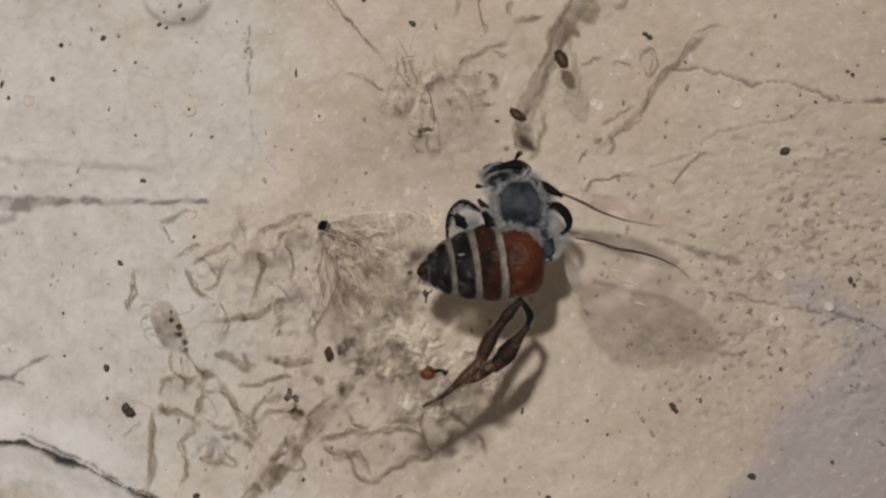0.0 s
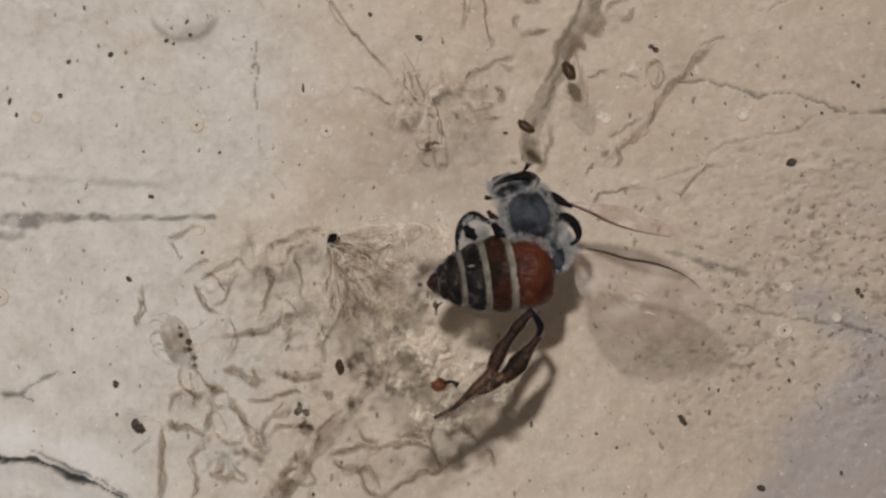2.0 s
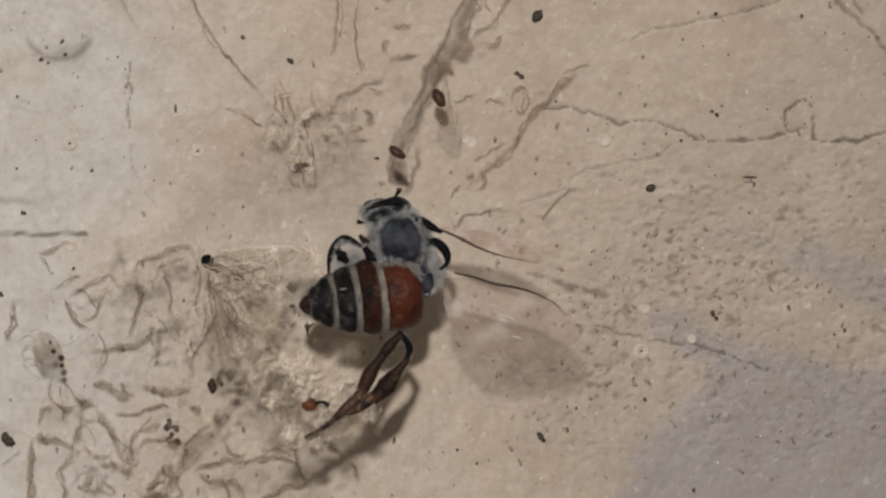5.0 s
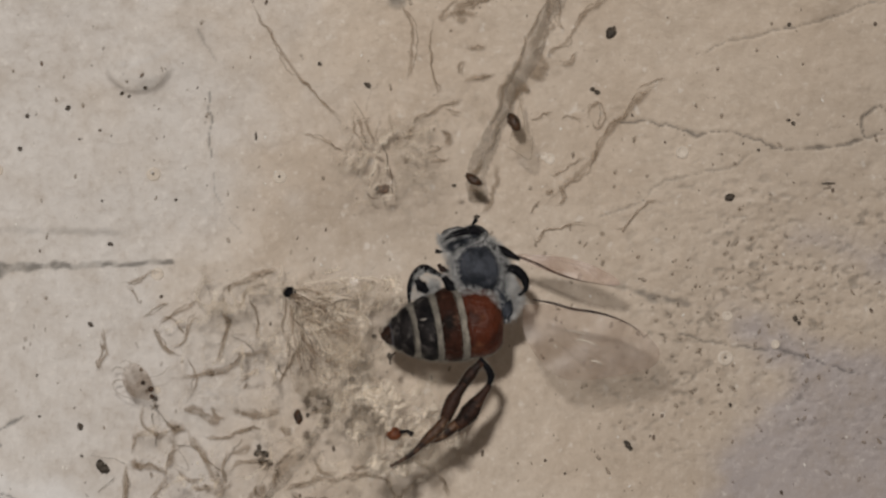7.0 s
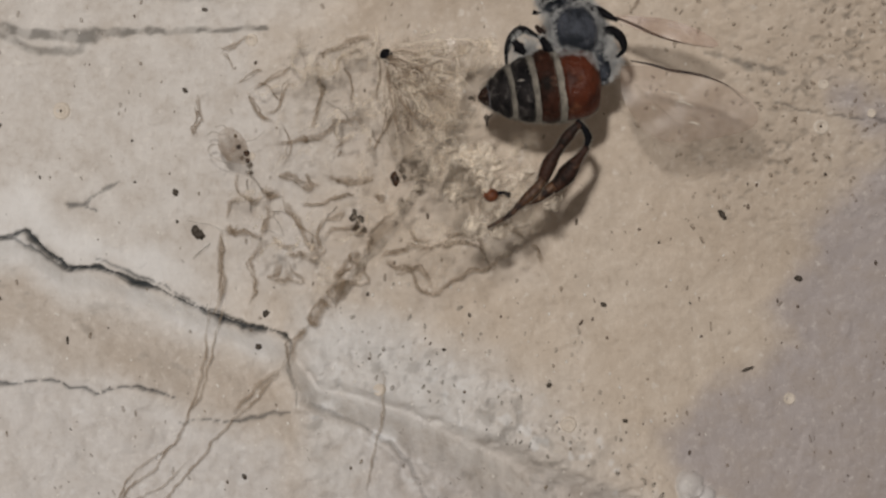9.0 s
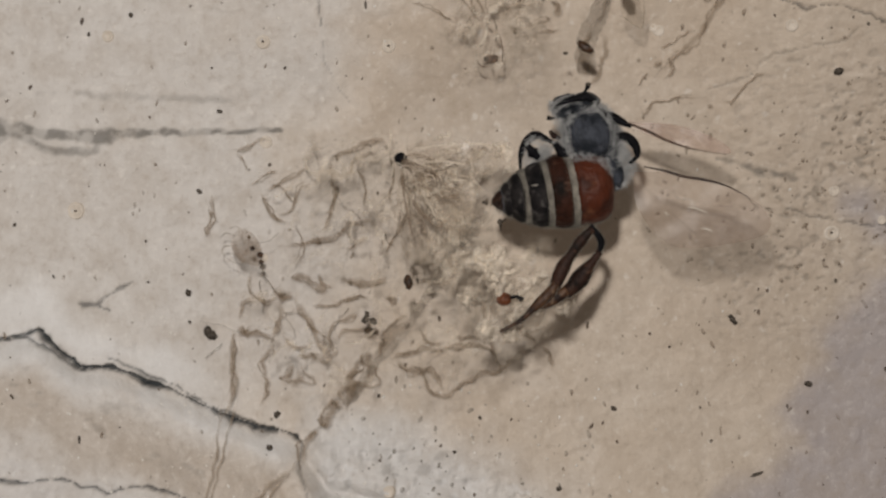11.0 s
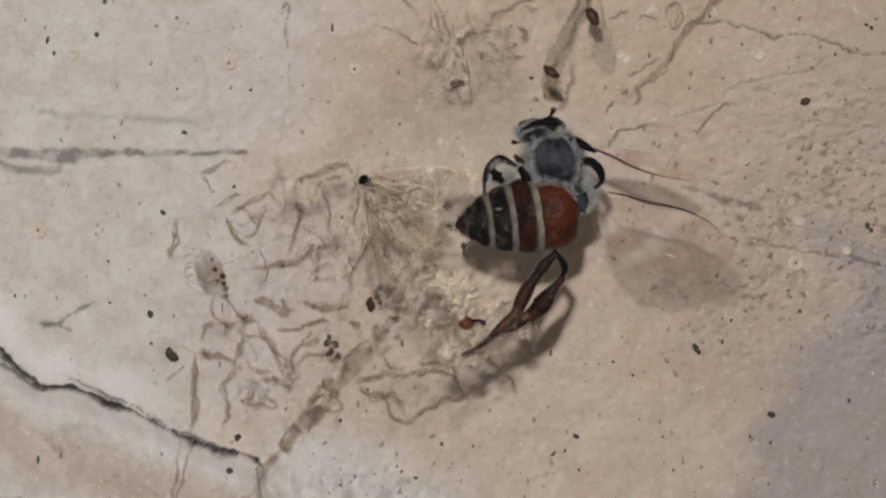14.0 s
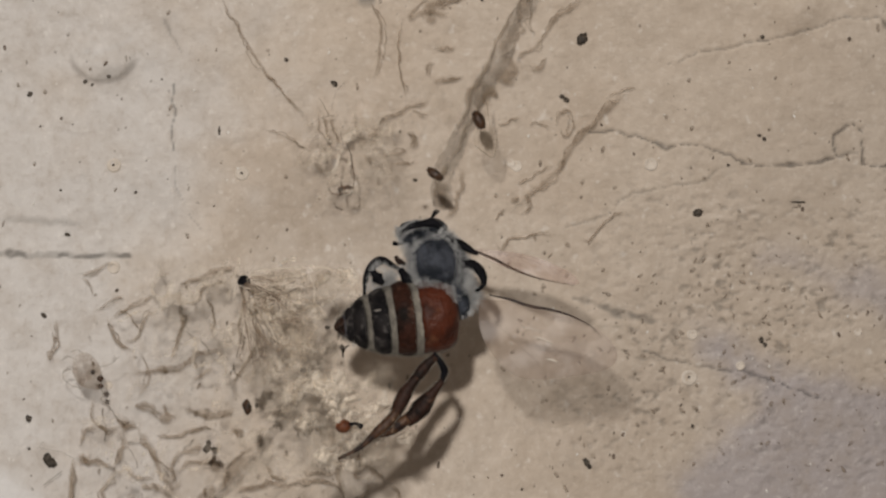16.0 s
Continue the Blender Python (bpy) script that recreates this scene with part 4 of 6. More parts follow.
    # fuzz: the back plate and the eyes stay bare
    def off_plate(p):
        return ((p.x - shield[0]) / 1.00) ** 2 + ((p.z - shield[2]) / 1.10) ** 2 > random.uniform(0.85, 1.1) and ((p.x - back[0]) / 0.26) ** 2 + ((p.z - back[2]) / 0.62) ** 2 > random.uniform(0.5, 1.5)

    def off_eye(p):
        u, w = 0.88 * (p.x - 1.90) + 0.48 * (p.z - 2.76), 0.88 * (p.z - 2.76) - 0.48 * (p.x - 1.90)
        return (u / 0.52) ** 2 + (w / 0.30) ** 2 > 1 and p.z < 3.22

    hairs(bee, "thorax_fuzz", coat(thorax_at, (1.50, 1.14, 1.10), (0.30, 0, -1), 6500, 0.10, 0.34, off_plate, (0, -0.1, 0)), FUZZ, "pale fuzz of the thorax", 0.008)
    hairs(bee, "head_fuzz", coat(head_at, (0.60, 1.02, 0.80), (0.25, 0, 1), 3800, 0.08, 0.26, off_eye, (0, -0.2, 0)), FUZZ, "pale fuzz of the head", 0.008)
    spots = []
    for place in [(0.48, -4.70, 1.11), (0.81, -4.70, 1.02), (1.07, -4.70, 0.90), (0.98, -4.70, 1.24), (1.37, -4.70, 0.81), (1.89, -4.70, 0.82), (3.27, -4.70, 2.60), (3.93, -4.80, 1.25), (4.10, -4.80, 1.10), (4.30, -4.70, 0.75), (4.25, -4.70, 0.45), (4.05, -4.70, 0.15), (3.83, -4.70, 0.02)]:
        for n in range(170):
            v = Vector((random.gauss(0, 1), -0.6, random.gauss(0, 1))).normalized()
            spots.append((Vector(place) + 0.26 * random.random() * v, v, random.uniform(0.1, 0.34)))
    hairs(bee, "leg_tuft", spots, FUZZ, "pale tufts between the folded legs", 0.008)
    a, b = Vector(TAIL), Vector(WAIST)
    d = (b - a).normalized()
    u = d.cross(Vector((0, 1, 0))).normalized()
    w = u.cross(d)
    spots = []
    for s0 in (0.272, 0.455, 0.652):
        for n in range(1500):
            t, s = random.uniform(0, 2 * math.pi), s0 + random.gauss(0, 0.014)
            out = math.cos(t) * u + 0.92 * math.sin(t) * w
            spots.append((a.lerp(b, s) + out * (girth(s) + 0.03), out * 0.5 - d, random.uniform(0.05, 0.13)))
    hairs(bee, "band_hair", spots, BAND, "cream hairs of the abdomen bands", 0.007)
    spots = []
    for n in range(1900):
        t, s = random.choice((0, math.pi)) + random.gauss(0, 0.16), random.uniform(0.03, 0.99)
        out = math.cos(t) * u + 0.92 * math.sin(t) * w
        spots.append((a.lerp(b, s) + out * (girth(s) + 0.01), out - 0.5 * d, random.uniform(0.06, 0.20)))
    hairs(bee, "fringe_hair", spots, BAND, "short pale fringe of the abdomen", 0.006)
    spots = []
    for n in range(420):
        t, s = math.pi * random.uniform(1, 2), random.uniform(0.03, 0.62)
        out = math.cos(t) * u - 0.92 * abs(math.sin(t)) * (w if w.y > 0 else -w)
        spots.append((a.lerp(b, s) + out * (girth(s) + 0.02), 0.35 * out - d, random.uniform(0.05, 0.12)))
    hairs(bee, "frost_hair", spots, FROST_GREY, "sparse pale frosting of the abdomen", 0.006)
    spots = []
    for line, girths, material, label in legs[6:12]:
        p = smooth_line(line, 0.012)
        r = np.interp(np.linspace(0, 1, len(p)), np.linspace(0, 1, len(girths)), girths)
        for q, reach, ahead in zip(p, r, np.gradient(p, axis=0)):
            out = Vector(ahead).cross(Vector((0, 1, 0))).normalized() * random.choice((-1, 1)) + Vector((0, -0.3, 0))
            spots.append((Vector(q) + out.normalized() * reach * 0.85, out + Vector(ahead).normalized() * 0.8, random.uniform(0.07, 0.2)))
    hairs(bee, "hind_leg_fringe", spots, BAND, "pale fringe of the hind legs", 0.006)
    spots = []
    for line in LEG_FUZZ:
        for q in smooth_line(line, 0.004):
            v = Vector((random.gauss(0, 1), -abs(random.gauss(0, 0.8)), random.gauss(0, 1))).normalized()
            spots.append((Vector(q) + 0.11 * v, v, random.uniform(0.08, 0.22)))
    hairs(bee, "leg_fuzz", spots, FUZZ, "pale fuzz between the folded legs", 0.007)
    spots = []
    for n in range(1300):
        v = Vector((random.gauss(0, 1), -abs(random.gauss(0, 1)), random.gauss(0, 1))).normalized()
        root = Vector(shield) + Vector((v.x * 0.84, v.y * 0.82, v.z * 0.95))
        spots.append((root, v + Vector((random.gauss(0, 0.5), 0, random.gauss(0, 0.5))), random.uniform(0.06, 0.18)))
    hairs(bee, "back_fuzz", spots, GREY_FUZZ, "sparse grey hairs of the back plate", 0.008)


LEG_FUZZ = ([(1.46, -5.50, 2.25), (1.93, -5.50, 2.49), (2.25, -5.50, 2.58), (2.87, -5.50, 2.90), (3.10, -5.50, 3.14)], [(1.93, -5.50, 2.25), (1.85, -5.50, 1.78), (1.94, -5.50, 1.23), (2.09, -5.50, 0.99)], [(1.94, -5.70, 0.94), (2.56, -5.70, 0.99), (3.20, -5.70, 0.80), (3.52, -5.70, 0.44)], [(3.34, -5.40, 2.74), (3.58, -5.40, 2.12), (3.52, -5.40, 1.48)], [(3.91, -5.30, 1.48), (4.13, -5.30, 1.16), (4.00, -5.30, 0.69)], [(1.48, -5.30, 3.09), (1.95, -5.30, 3.29), (2.40, -5.30, 3.34)], [(1.44, -5.20, 2.56), (1.57, -5.20, 2.24), (1.79, -5.20, 2.09)],
            [(0.23, -5.10, 0.75), (0.31, -5.10, 1.37), (0.44, -5.10, 1.70), (0.83, -5.10, 1.57), (0.98, -5.10, 1.47)], [(0.68, -5.20, 0.90), (1.15, -5.20, 1.38), (1.62, -5.20, 1.62), (1.94, -5.20, 1.56)], [(0.17, -5.10, 0.66), (0.83, -5.10, 0.78), (1.86, -5.10, 0.96)], [(0.76, -5.10, 1.48), (0.85, -5.10, 1.23), (0.68, -5.10, 0.97)],
            [(1.88, -5.30, 0.95), (2.31, -5.30, 0.89), (2.85, -5.30, 0.85), (3.28, -5.30, 0.75)], [(2.21, -5.30, 2.24), (1.87, -5.30, 2.02), (1.96, -5.30, 1.38)], [(2.30, -5.30, 2.35), (2.94, -5.30, 2.68), (3.37, -5.30, 2.46)], [(3.91, -5.20, 1.61), (4.07, -5.20, 1.19), (3.94, -5.20, 0.76)], [(1.48, -5.00, 2.78), (1.69, -5.00, 3.22), (2.08, -5.00, 3.26)], [(1.96, -5.00, 2.25), (1.61, -5.00, 2.40), (1.48, -5.00, 2.74)])


def wing_blade(bee, outline, material, label, veins, girths, front):
    line = smooth_line(list(outline) + [outline[0]], 0.2)[:-1]
    c = line.mean(0)
    rings = [1.0, 0.8, 0.6, 0.4, 0.2]
    verts, faces, n = [], [], len(line)
    for side in (0.0, 0.02):
        for r in rings:
            for p in line:
                q = c + (p - c) * r
                verts.append((q[0], q[1] + side + 0.10 * noise.noise(Vector(q) * 0.9), q[2]))
        verts.append((c[0], c[1] + side, c[2]))
    m = n * len(rings) + 1
    for k in range(n):
        j = (k + 1) % n
        for i in range(len(rings) - 1):
            f = (i * n + k, i * n + j, (i + 1) * n + j, (i + 1) * n + k)
            faces += [f, tuple(x + m for x in f[::-1])]
        f = ((len(rings) - 1) * n + k, (len(rings) - 1) * n + j, m - 1)
        faces += [f, tuple(x + m for x in f[::-1])]
    wing = mesh("wing", verts, faces, material, bee, label)
    for n, vein in enumerate(veins):
        ob = mesh("wing_vein", *tube(smooth_line(vein, 0.15), 0.009 if n else girths, 5), FAINT_VEIN if n else front, bee)
        ob.parent = wing


build_bee()


# ---- cobweb ----
SAG = (-1.8686, 0.2971, -0.0354, 0.0739, -0.1139, 0.0707)


def web_back(x, z):
    """How far back the sheet of cobweb lies at (x, z), in mm."""
    a, b, c, d, e, f = SAG
    x, z = float(np.clip(x, -14, 14)), float(np.clip(z, -12, 12))
    return min(a + b * x + c * z + d * x * x + e * x * z + f * z * z, float(bend(x, z)) - 0.3)


def strand(web, line, width, material=None, rough=0.04, name="silk_and_shadow_strand"):
    """A thread of silk through the places given, a little kinked, with clots of dust."""
    p = smooth_line(line, 0.12)
    for i, q in enumerate(p):
        k = Vector(q) * 1.7
        p[i] = q + rough * np.array(noise.noise_vector(k)) + 0.5 * rough * np.array(noise.noise_vector(k * 3.1))
    taper = np.clip(np.minimum(np.linspace(0, 1, len(p)), np.linspace(1, 0, len(p))) * 8, 0.5, 1)
    r = [0.5 * width * t * max(0.45, 0.85 + 0.45 * noise.noise(Vector(q) * 1.9) + 0.35 * noise.noise(Vector(q) * 5.0)) for q, t in zip(p, taper)]
    # a bowed strip of matted fibres, thinning out to its sides
    d = np.gradient(p[:, :3], axis=0)
    across = np.linspace(-1, 1, 7)
    verts, faces = [], []
    for q, w, ahead in zip(p, r, d):
        side = np.cross(ahead, (0, 1, 0))
        side /= np.linalg.norm(side) + 1e-9
        verts += [q[:3] + side * w * c - np.array((0, 0.35 * w * (1 - c * c), 0)) for c in across]
    for n in range(len(p) - 1):
        faces += [(7 * n + k, 7 * n + k + 1, 7 * n + k + 8, 7 * n + k + 7) for k in range(6)]
    ob = mesh(name, verts, faces, material or SOFT_SILK, web)
    ends = np.clip(np.minimum(np.linspace(0, 1, len(p)), np.linspace(1, 0, len(p))) * 5, 0.1, 1)
    along = [e * (0.84 + 0.32 * noise.noise(Vector(q) * 1.1)) for q, e in zip(p, ends)]
    soft = np.clip(np.outer(along, 1 - np.abs(across) ** 1.7), 0, 1).ravel()
    ob.data.attributes.new("cover", "FLOAT", "POINT").data.foreach_set("value", soft.astype(np.float32))
    return ob


def ribbon(web, line, material, label):
    """A band of matted silk and its shadow: places with a breadth each."""
    p = smooth_line([(x, float(bend(x, z)) - 0.5, z, w) for x, z, w in line], 0.15)
    d = np.gradient(p[:, :3], axis=0)
    verts, faces, across = [], [], 9
    for i, q in enumerate(p):
        side = np.cross(d[i], (0, 1, 0))
        side /= np.linalg.norm(side) + 1e-9
        for k in range(across):
            s = k / (across - 1) * 2 - 1
            w = q[3] * (0.42 + 0.26 * noise.noise(Vector(q[:3]) * 1.5 + Vector((s * 2, 0, 0))) + 0.12 * noise.noise(Vector(q[:3]) * 5.0 + Vector((s * 2, 0, 0))))
            v = q[:3] + side * s * w
            verts.append((v[0], v[1] - 0.12 * (1 - s * s) + 0.08 * noise.noise(Vector(v) * 2.5), v[2]))
    for i in range(len(p) - 1):
        for k in range(across - 1):
            a = i * across + k
            faces.append((a, a + 1, a + across + 1, a + across))
    return mesh("silk_band", verts, faces, material, web, label)


def tangle(name, centre, spread_x, spread_z, count, length, width, material, label, curl=1.0, depth=0.6, turn=None):
    """Many fine kinked threads about one place of the web, joined."""
    pieces = []
    for n in range(count):
        x, z = random.gauss(centre[0], spread_x), random.gauss(centre[1], spread_z)
        a = random.uniform(0, 2 * math.pi) if turn is None else radians(turn) + random.gauss(0, 0.35)
        k, dy, pts = random.gauss(0, 0.35) * curl, 0.3 + abs(random.gauss(0, depth)), []
        for i in range(max(5, int(length * random.uniform(0.4, 1.3) / 0.16))):
            back = float(bend(x, z)) - max(dy, 0.15)
            pts.append((x, back, z))
            if random.random() < 0.10 * curl:
                a += random.gauss(0, 1.0)
            if random.random() < 0.12:
                k = random.gauss(0, 0.9) * curl
            a += 0.16 * k + random.gauss(0, 0.12)
            dy += random.gauss(0, 0.04)
            x, z = x + 0.16 * math.cos(a), z + 0.16 * math.sin(a)
        w = width * random.choice((0.4, 0.6, 0.8, 1.0, 1.5))
        pieces.append(tube(pts, [w * random.uniform(0.15, 0.6) for _ in range(7)], 4, 0.3))
    return tagged(mesh(name, *join(*pieces), material), label, "cobweb", kind="stuff")


def matted(web, outline, seed, material, fine=1.5, haze=0.15, fold=0.5, pitch=0.10, near_wall=False, label="torn matted silk"):
    """A crumpled mat of silk within an outline: a net of fibres on a thin haze. fine: the width of its meshes."""
    o = np.array(outline)
    flat = [(p[0], p[2]) for p in outline]
    (x0, z0), (x1, z1) = o[:, [0, 2]].min(0), o[:, [0, 2]].max(0)
    x, z = np.meshgrid(np.arange(x0 - 0.8, x1 + 0.8, pitch), np.arange(z0 - 0.8, z1 + 0.8, pitch))
    within = outline_mask(x, z, flat, 1.1, 0.7 * grid_noise(x, z, 0.9, seed))
    u, v = x + 0.5 * grid_noise(x, z, 1.2, seed + 1), z + 0.5 * grid_noise(x, z, 1.2, seed + 2)
    net = np.zeros_like(x)
    for k, size in enumerate((fine, fine * 0.7, fine * 1.6)):
        ridge = np.abs(grid_noise(u, v, size, seed + 3 + k, 2))
        net = np.maximum(net, step(0.11, 0.02, ridge) * step(-0.35, 0.35, grid_noise(x, z, 1.3, seed + 8 + k)))
    cover = within * np.clip(net + haze * step(-0.5, 0.6, grid_noise(x, z, 1.0, seed + 5)), 0, 1)
    if near_wall:
        y = bend(x, z) - 0.8
    else:
        y = np.vectorize(web_back)(x, z) + o[:, 1].mean() - np.mean([web_back(p[0], p[2]) for p in outline])
    y = np.minimum(y - fold * grid_noise(x, z, 0.9, seed + 4, 3), bend(x, z) - 0.2)
    nx = x.shape[1]
    keep = cover > 0.02
    verts = np.stack([x, y, z], -1).reshape(-1, 3)
    j, i = np.nonzero(keep[:-1, :-1] | keep[1:, 1:] | keep[1:, :-1] | keep[:-1, 1:])
    a = j * nx + i
    quads = np.stack([a, a + 1, a + nx + 1, a + nx], 1)
    used, place = np.unique(quads, return_inverse=True)
    ob = mesh("silk_mat", verts[used], place.reshape(-1, 4).tolist(), material, web, label)
    ob.data.attributes.new("cover", "FLOAT", "POINT").data.foreach_set("value", cover.ravel()[used].astype(np.float32))
    return ob


PX = 0.0225
BAND_TOP = [(7.64, 15.62, 0.85), (7.11, 14.33, 0.85), (6.45, 13.12, 0.90), (5.60, 11.44, 0.85), (5.21, 10.43, 1.00), (4.57, 9.41, 0.80), (4.07, 8.04, 0.75), (3.42, 6.88, 0.85), (3.00, 5.60, 1.00), (2.93, 4.55, 0.80)]
BAND_LOW = [(-1.35, -1.25, 0.50), (-2.03, -2.19, 0.60), (-2.61, -3.02, 0.70), (-3.32, -4.19, 0.60), (-4.12, -5.36, 0.60), (-4.70, -6.22, 0.45), (-5.38, -7.14, 0.40), (-6.13, -7.90, 0.40), (-6.92, -8.97, 0.50), (-7.48, -9.54, 0.40)]


def build_web():
    web = tagged(empty("cobweb", (BAND_TOP[4][0], float(bend(*BAND_TOP[4][:2])) - 0.5, BAND_TOP[4][1])), "dusty grey cobweb with matted silk bands before the wall", "cobweb")

    # laid near the wall: threads and thread shadows, both drawn as dark strands
    def silk(width, *line):
        path = [(x, float(bend(x, z)) - 0.45, z) for x, z in line]
        strand(web, path, width * PX * 2.3, THREAD_SHADOW, 0.10)
        side = [(x + random.gauss(0, 0.022 * width), y, z + random.gauss(0, 0.022 * width)) for x, y, z in path]
        strand(web, side, max(0.08, width * PX * 0.9), THREAD_SHADOW, 0.25)

    def fine_silk(width, *line):
        strand(web, line, width * PX * 1.7, rough=0.13)

    # grey bands: silk, its shadow and, lower down, the crease's shade in one colour
    ribbon(web, BAND_TOP, SHADED_BAND, "matted grey silk band, coloured with its shadow")
    ribbon(web, BAND_LOW, ROPE, "matted grey silk band, coloured with its shadow")
    # along the upper band
    silk(12, (6.74, 14.18), (6.60, 13.51), (6.21, 12.79), (5.95, 12.11), (5.79, 11.63), (5.45, 11.17), (5.40, 10.47))
    silk(24, (5.33, 9.69), (5.53, 10.00), (5.80, 10.24))
    silk(15, (4.58, 9.28), (4.81, 9.37), (5.13, 9.62))
    silk(17, (4.28, 8.84), (4.55, 9.09), (4.77, 9.23))
    silk(6, (4.99, 9.57), (4.45, 8.72), (3.91, 7.77), (3.60, 6.93), (3.30, 6.44))
    silk(4, (5.96, 13.05), (5.22, 11.55), (4.61, 10.03), (3.98, 8.60), (3.45, 7.35))
    silk(5, (8.88, 13.33), (8.20, 12.76), (7.73, 12.50), (7.30, 11.95), (6.87, 11.34), (6.31, 10.95), (5.83, 10.43))
    silk(3, (6.61, 13.06), (6.51, 12.17), (6.69, 11.59))
    silk(4, (6.55, 10.26), (7.06, 10.37), (7.27, 10.68))
    silk(8, (3.30, 6.44), (3.09, 5.96), (2.84, 5.36), (2.74, 4.64))
    silk(16, (2.88, 4.41), (3.03, 5.25), (3.30, 5.50))
    # flakes
    silk(14, (2.09, 12.38), (2.26, 12.66), (2.49, 12.87), (2.96, 12.97))
    silk(6, (2.45, 12.89), (3.38, 13.04), (4.04, 13.17))
    silk(8, (2.14, 12.29), (2.60, 12.12))
    silk(10, (2.54, 9.83), (2.96, 9.82), (3.69, 9.84))
    silk(4, (2.36, 9.92), (2.34, 10.39), (2.62, 10.51))
    silk(6, (2.54, 11.02), (3.49, 10.98))
    # up on the left
    silk(3.5, (-6.45, 13.19), (-5.71, 11.87), (-4.88, 10.51), (-4.16, 9.61), (-3.44, 8.81), (-2.60, 7.78))
    silk(4, (-0.19, 13.00), (0.33, 12.00), (0.25, 10.86), (0.14, 9.72))
    silk(2.5, (1.22, 12.24), (1.07, 10.66), (1.38, 8.83))
    silk(5, (0.33, 7.97), (0.68, 8.19), (1.26, 8.43), (1.61, 8.67), (2.47, 8.87))
    silk(4, (1.62, 8.50), (2.34, 8.38))
    silk(7, (-0.62, 6.79), (-0.24, 7.28), (0.12, 7.45), (0.39, 7.64))
    silk(8, (-0.26, 6.65), (0.07, 6.24))
    silk(5, (0.51, 6.54), (1.10, 6.72), (1.62, 6.96))
    silk(4, (0.88, 6.21), (1.36, 6.34), (1.88, 6.52))
    silk(9, (1.66, 7.65), (1.86, 7.32), (1.82, 6.95))
    silk(5, (-2.06, 8.35), (-1.92, 7.76), (-1.70, 6.86))
    silk(5, (-2.27, 6.38), (-2.11, 5.81))
    silk(2.5, (-4.54, 7.62), (-3.44, 7.20), (-2.47, 6.68))
    silk(4, (-1.58, 8.12), (-1.65, 7.77), (-1.30, 7.12))
    # long thread on the right
    silk(7.5, (11.11, 9.67), (10.44, 9.23), (10.01, 8.87), (9.46, 8.31), (8.96, 7.78), (8.47, 7.16), (7.94, 6.28), (7.72, 6.08), (7.38, 5.70), (6.74, 5.20), (6.26, 4.72), (5.94, 4.40))
    silk(1.7, (11.12, 9.63), (10.19, 9.47), (9.75, 9.13))
    silk(8, (5.94, 4.83), (6.26, 5.09))
    silk(1.7, (5.80, 4.64), (5.30, 4.06))
    silk(6, (6.59, 5.25), (6.66, 4.73), (6.59, 4.33))
    silk(1.9, (6.14, 5.52), (6.88, 5.95), (7.35, 6.18), (7.72, 6.28))
    silk(2.5, (6.66, 8.01), (6.74, 8.13), (7.04, 8.14), (7.51, 8.03))
    silk(2.5, (7.85, 7.99), (8.06, 7.67), (8.28, 7.58), (8.55, 8.10), (8.27, 8.72), (7.82, 8.37), (7.76, 7.90))
    silk(1.9, (5.28, 8.00), (5.79, 8.22), (6.30, 8.41))
    silk(2.5, (5.29, 3.26), (5.44, 2.90), (5.66, 2.79), (5.89, 3.13), (5.91, 3.34), (6.55, 3.35), (6.93, 3.46), (8.14, 3.45))
    silk(6, (8.25, 3.25), (8.50, 3.05))
    silk(2.2, (8.92, 3.44), (9.35, 3.36), (9.78, 3.85), (10.34, 4.32), (11.00, 4.48))
    silk(2.8, (9.19, 7.19), (9.27, 6.96))
    # the tangle beside the bee
    silk(4, (-11.97, 1.19), (-11.80, 1.43), (-11.25, 1.60), (-10.90, 1.92), (-10.42, 1.80))
    silk(3, (-11.97, 1.19), (-11.61, 0.83), (-11.50, 0.47))
    silk(5, (-8.04, 0.85), (-7.92, 0.25), (-7.80, -0.36), (-7.99, -1.09))
    silk(6, (-7.68, -0.11), (-7.81, -0.84), (-8.04, -1.56), (-8.28, -2.24))
    silk(6, (-8.04, 0.80), (-7.57, 1.09), (-6.84, 1.46), (-6.36, 1.71), (-5.75, 1.76), (-5.52, 1.35))
    silk(4, (-7.92, 0.37), (-7.21, 0.32), (-7.04, 0.86), (-6.61, 1.15), (-5.89, 1.23))
    silk(5, (-10.79, -0.36), (-10.68, -1.08), (-10.33, -1.57), (-9.72, -1.76))
    silk(5, (-10.79, -0.36), (-10.19, -0.12), (-9.47, 0.24), (-8.99, 0.66))
    silk(3, (-10.43, 0.00), (-9.95, -0.36), (-9.59, -0.84))
    silk(7, (-10.11, -2.77), (-9.25, -2.65), (-8.52, -2.48), (-7.81, -2.41), (-7.14, -1.93), (-6.42, -1.68), (-6.11, -1.93), (-6.29, -2.29))
    silk(4, (-6.42, -2.42), (-6.89, -2.66), (-7.35, -3.15))
    silk(10, (-8.62, -2.48), (-8.28, -2.51))
    silk(4, (-13.29, -2.34), (-13.09, -1.68), (-13.05, -0.97))
    silk(4, (-4.84, 0.02), (-4.63, -0.83), (-4.76, -1.56), (-5.48, -2.78), (-5.60, -3.39))
    silk(9, (-7.81, -4.13), (-6.39, -4.39), (-5.37, -4.12))
    silk(4, (-10.20, -1.44), (-9.71, -1.20), (-9.23, -0.36), (-8.75, 0.00))
    silk(3, (-6.86, 0.62), (-6.51, -0.35), (-6.66, -1.08))
    silk(3, (-11.27, -0.12), (-10.90, 0.24), (-10.19, 0.56))
    silk(3.5, (-9.48, -1.81), (-9.13, -2.77), (-9.55, -3.74))
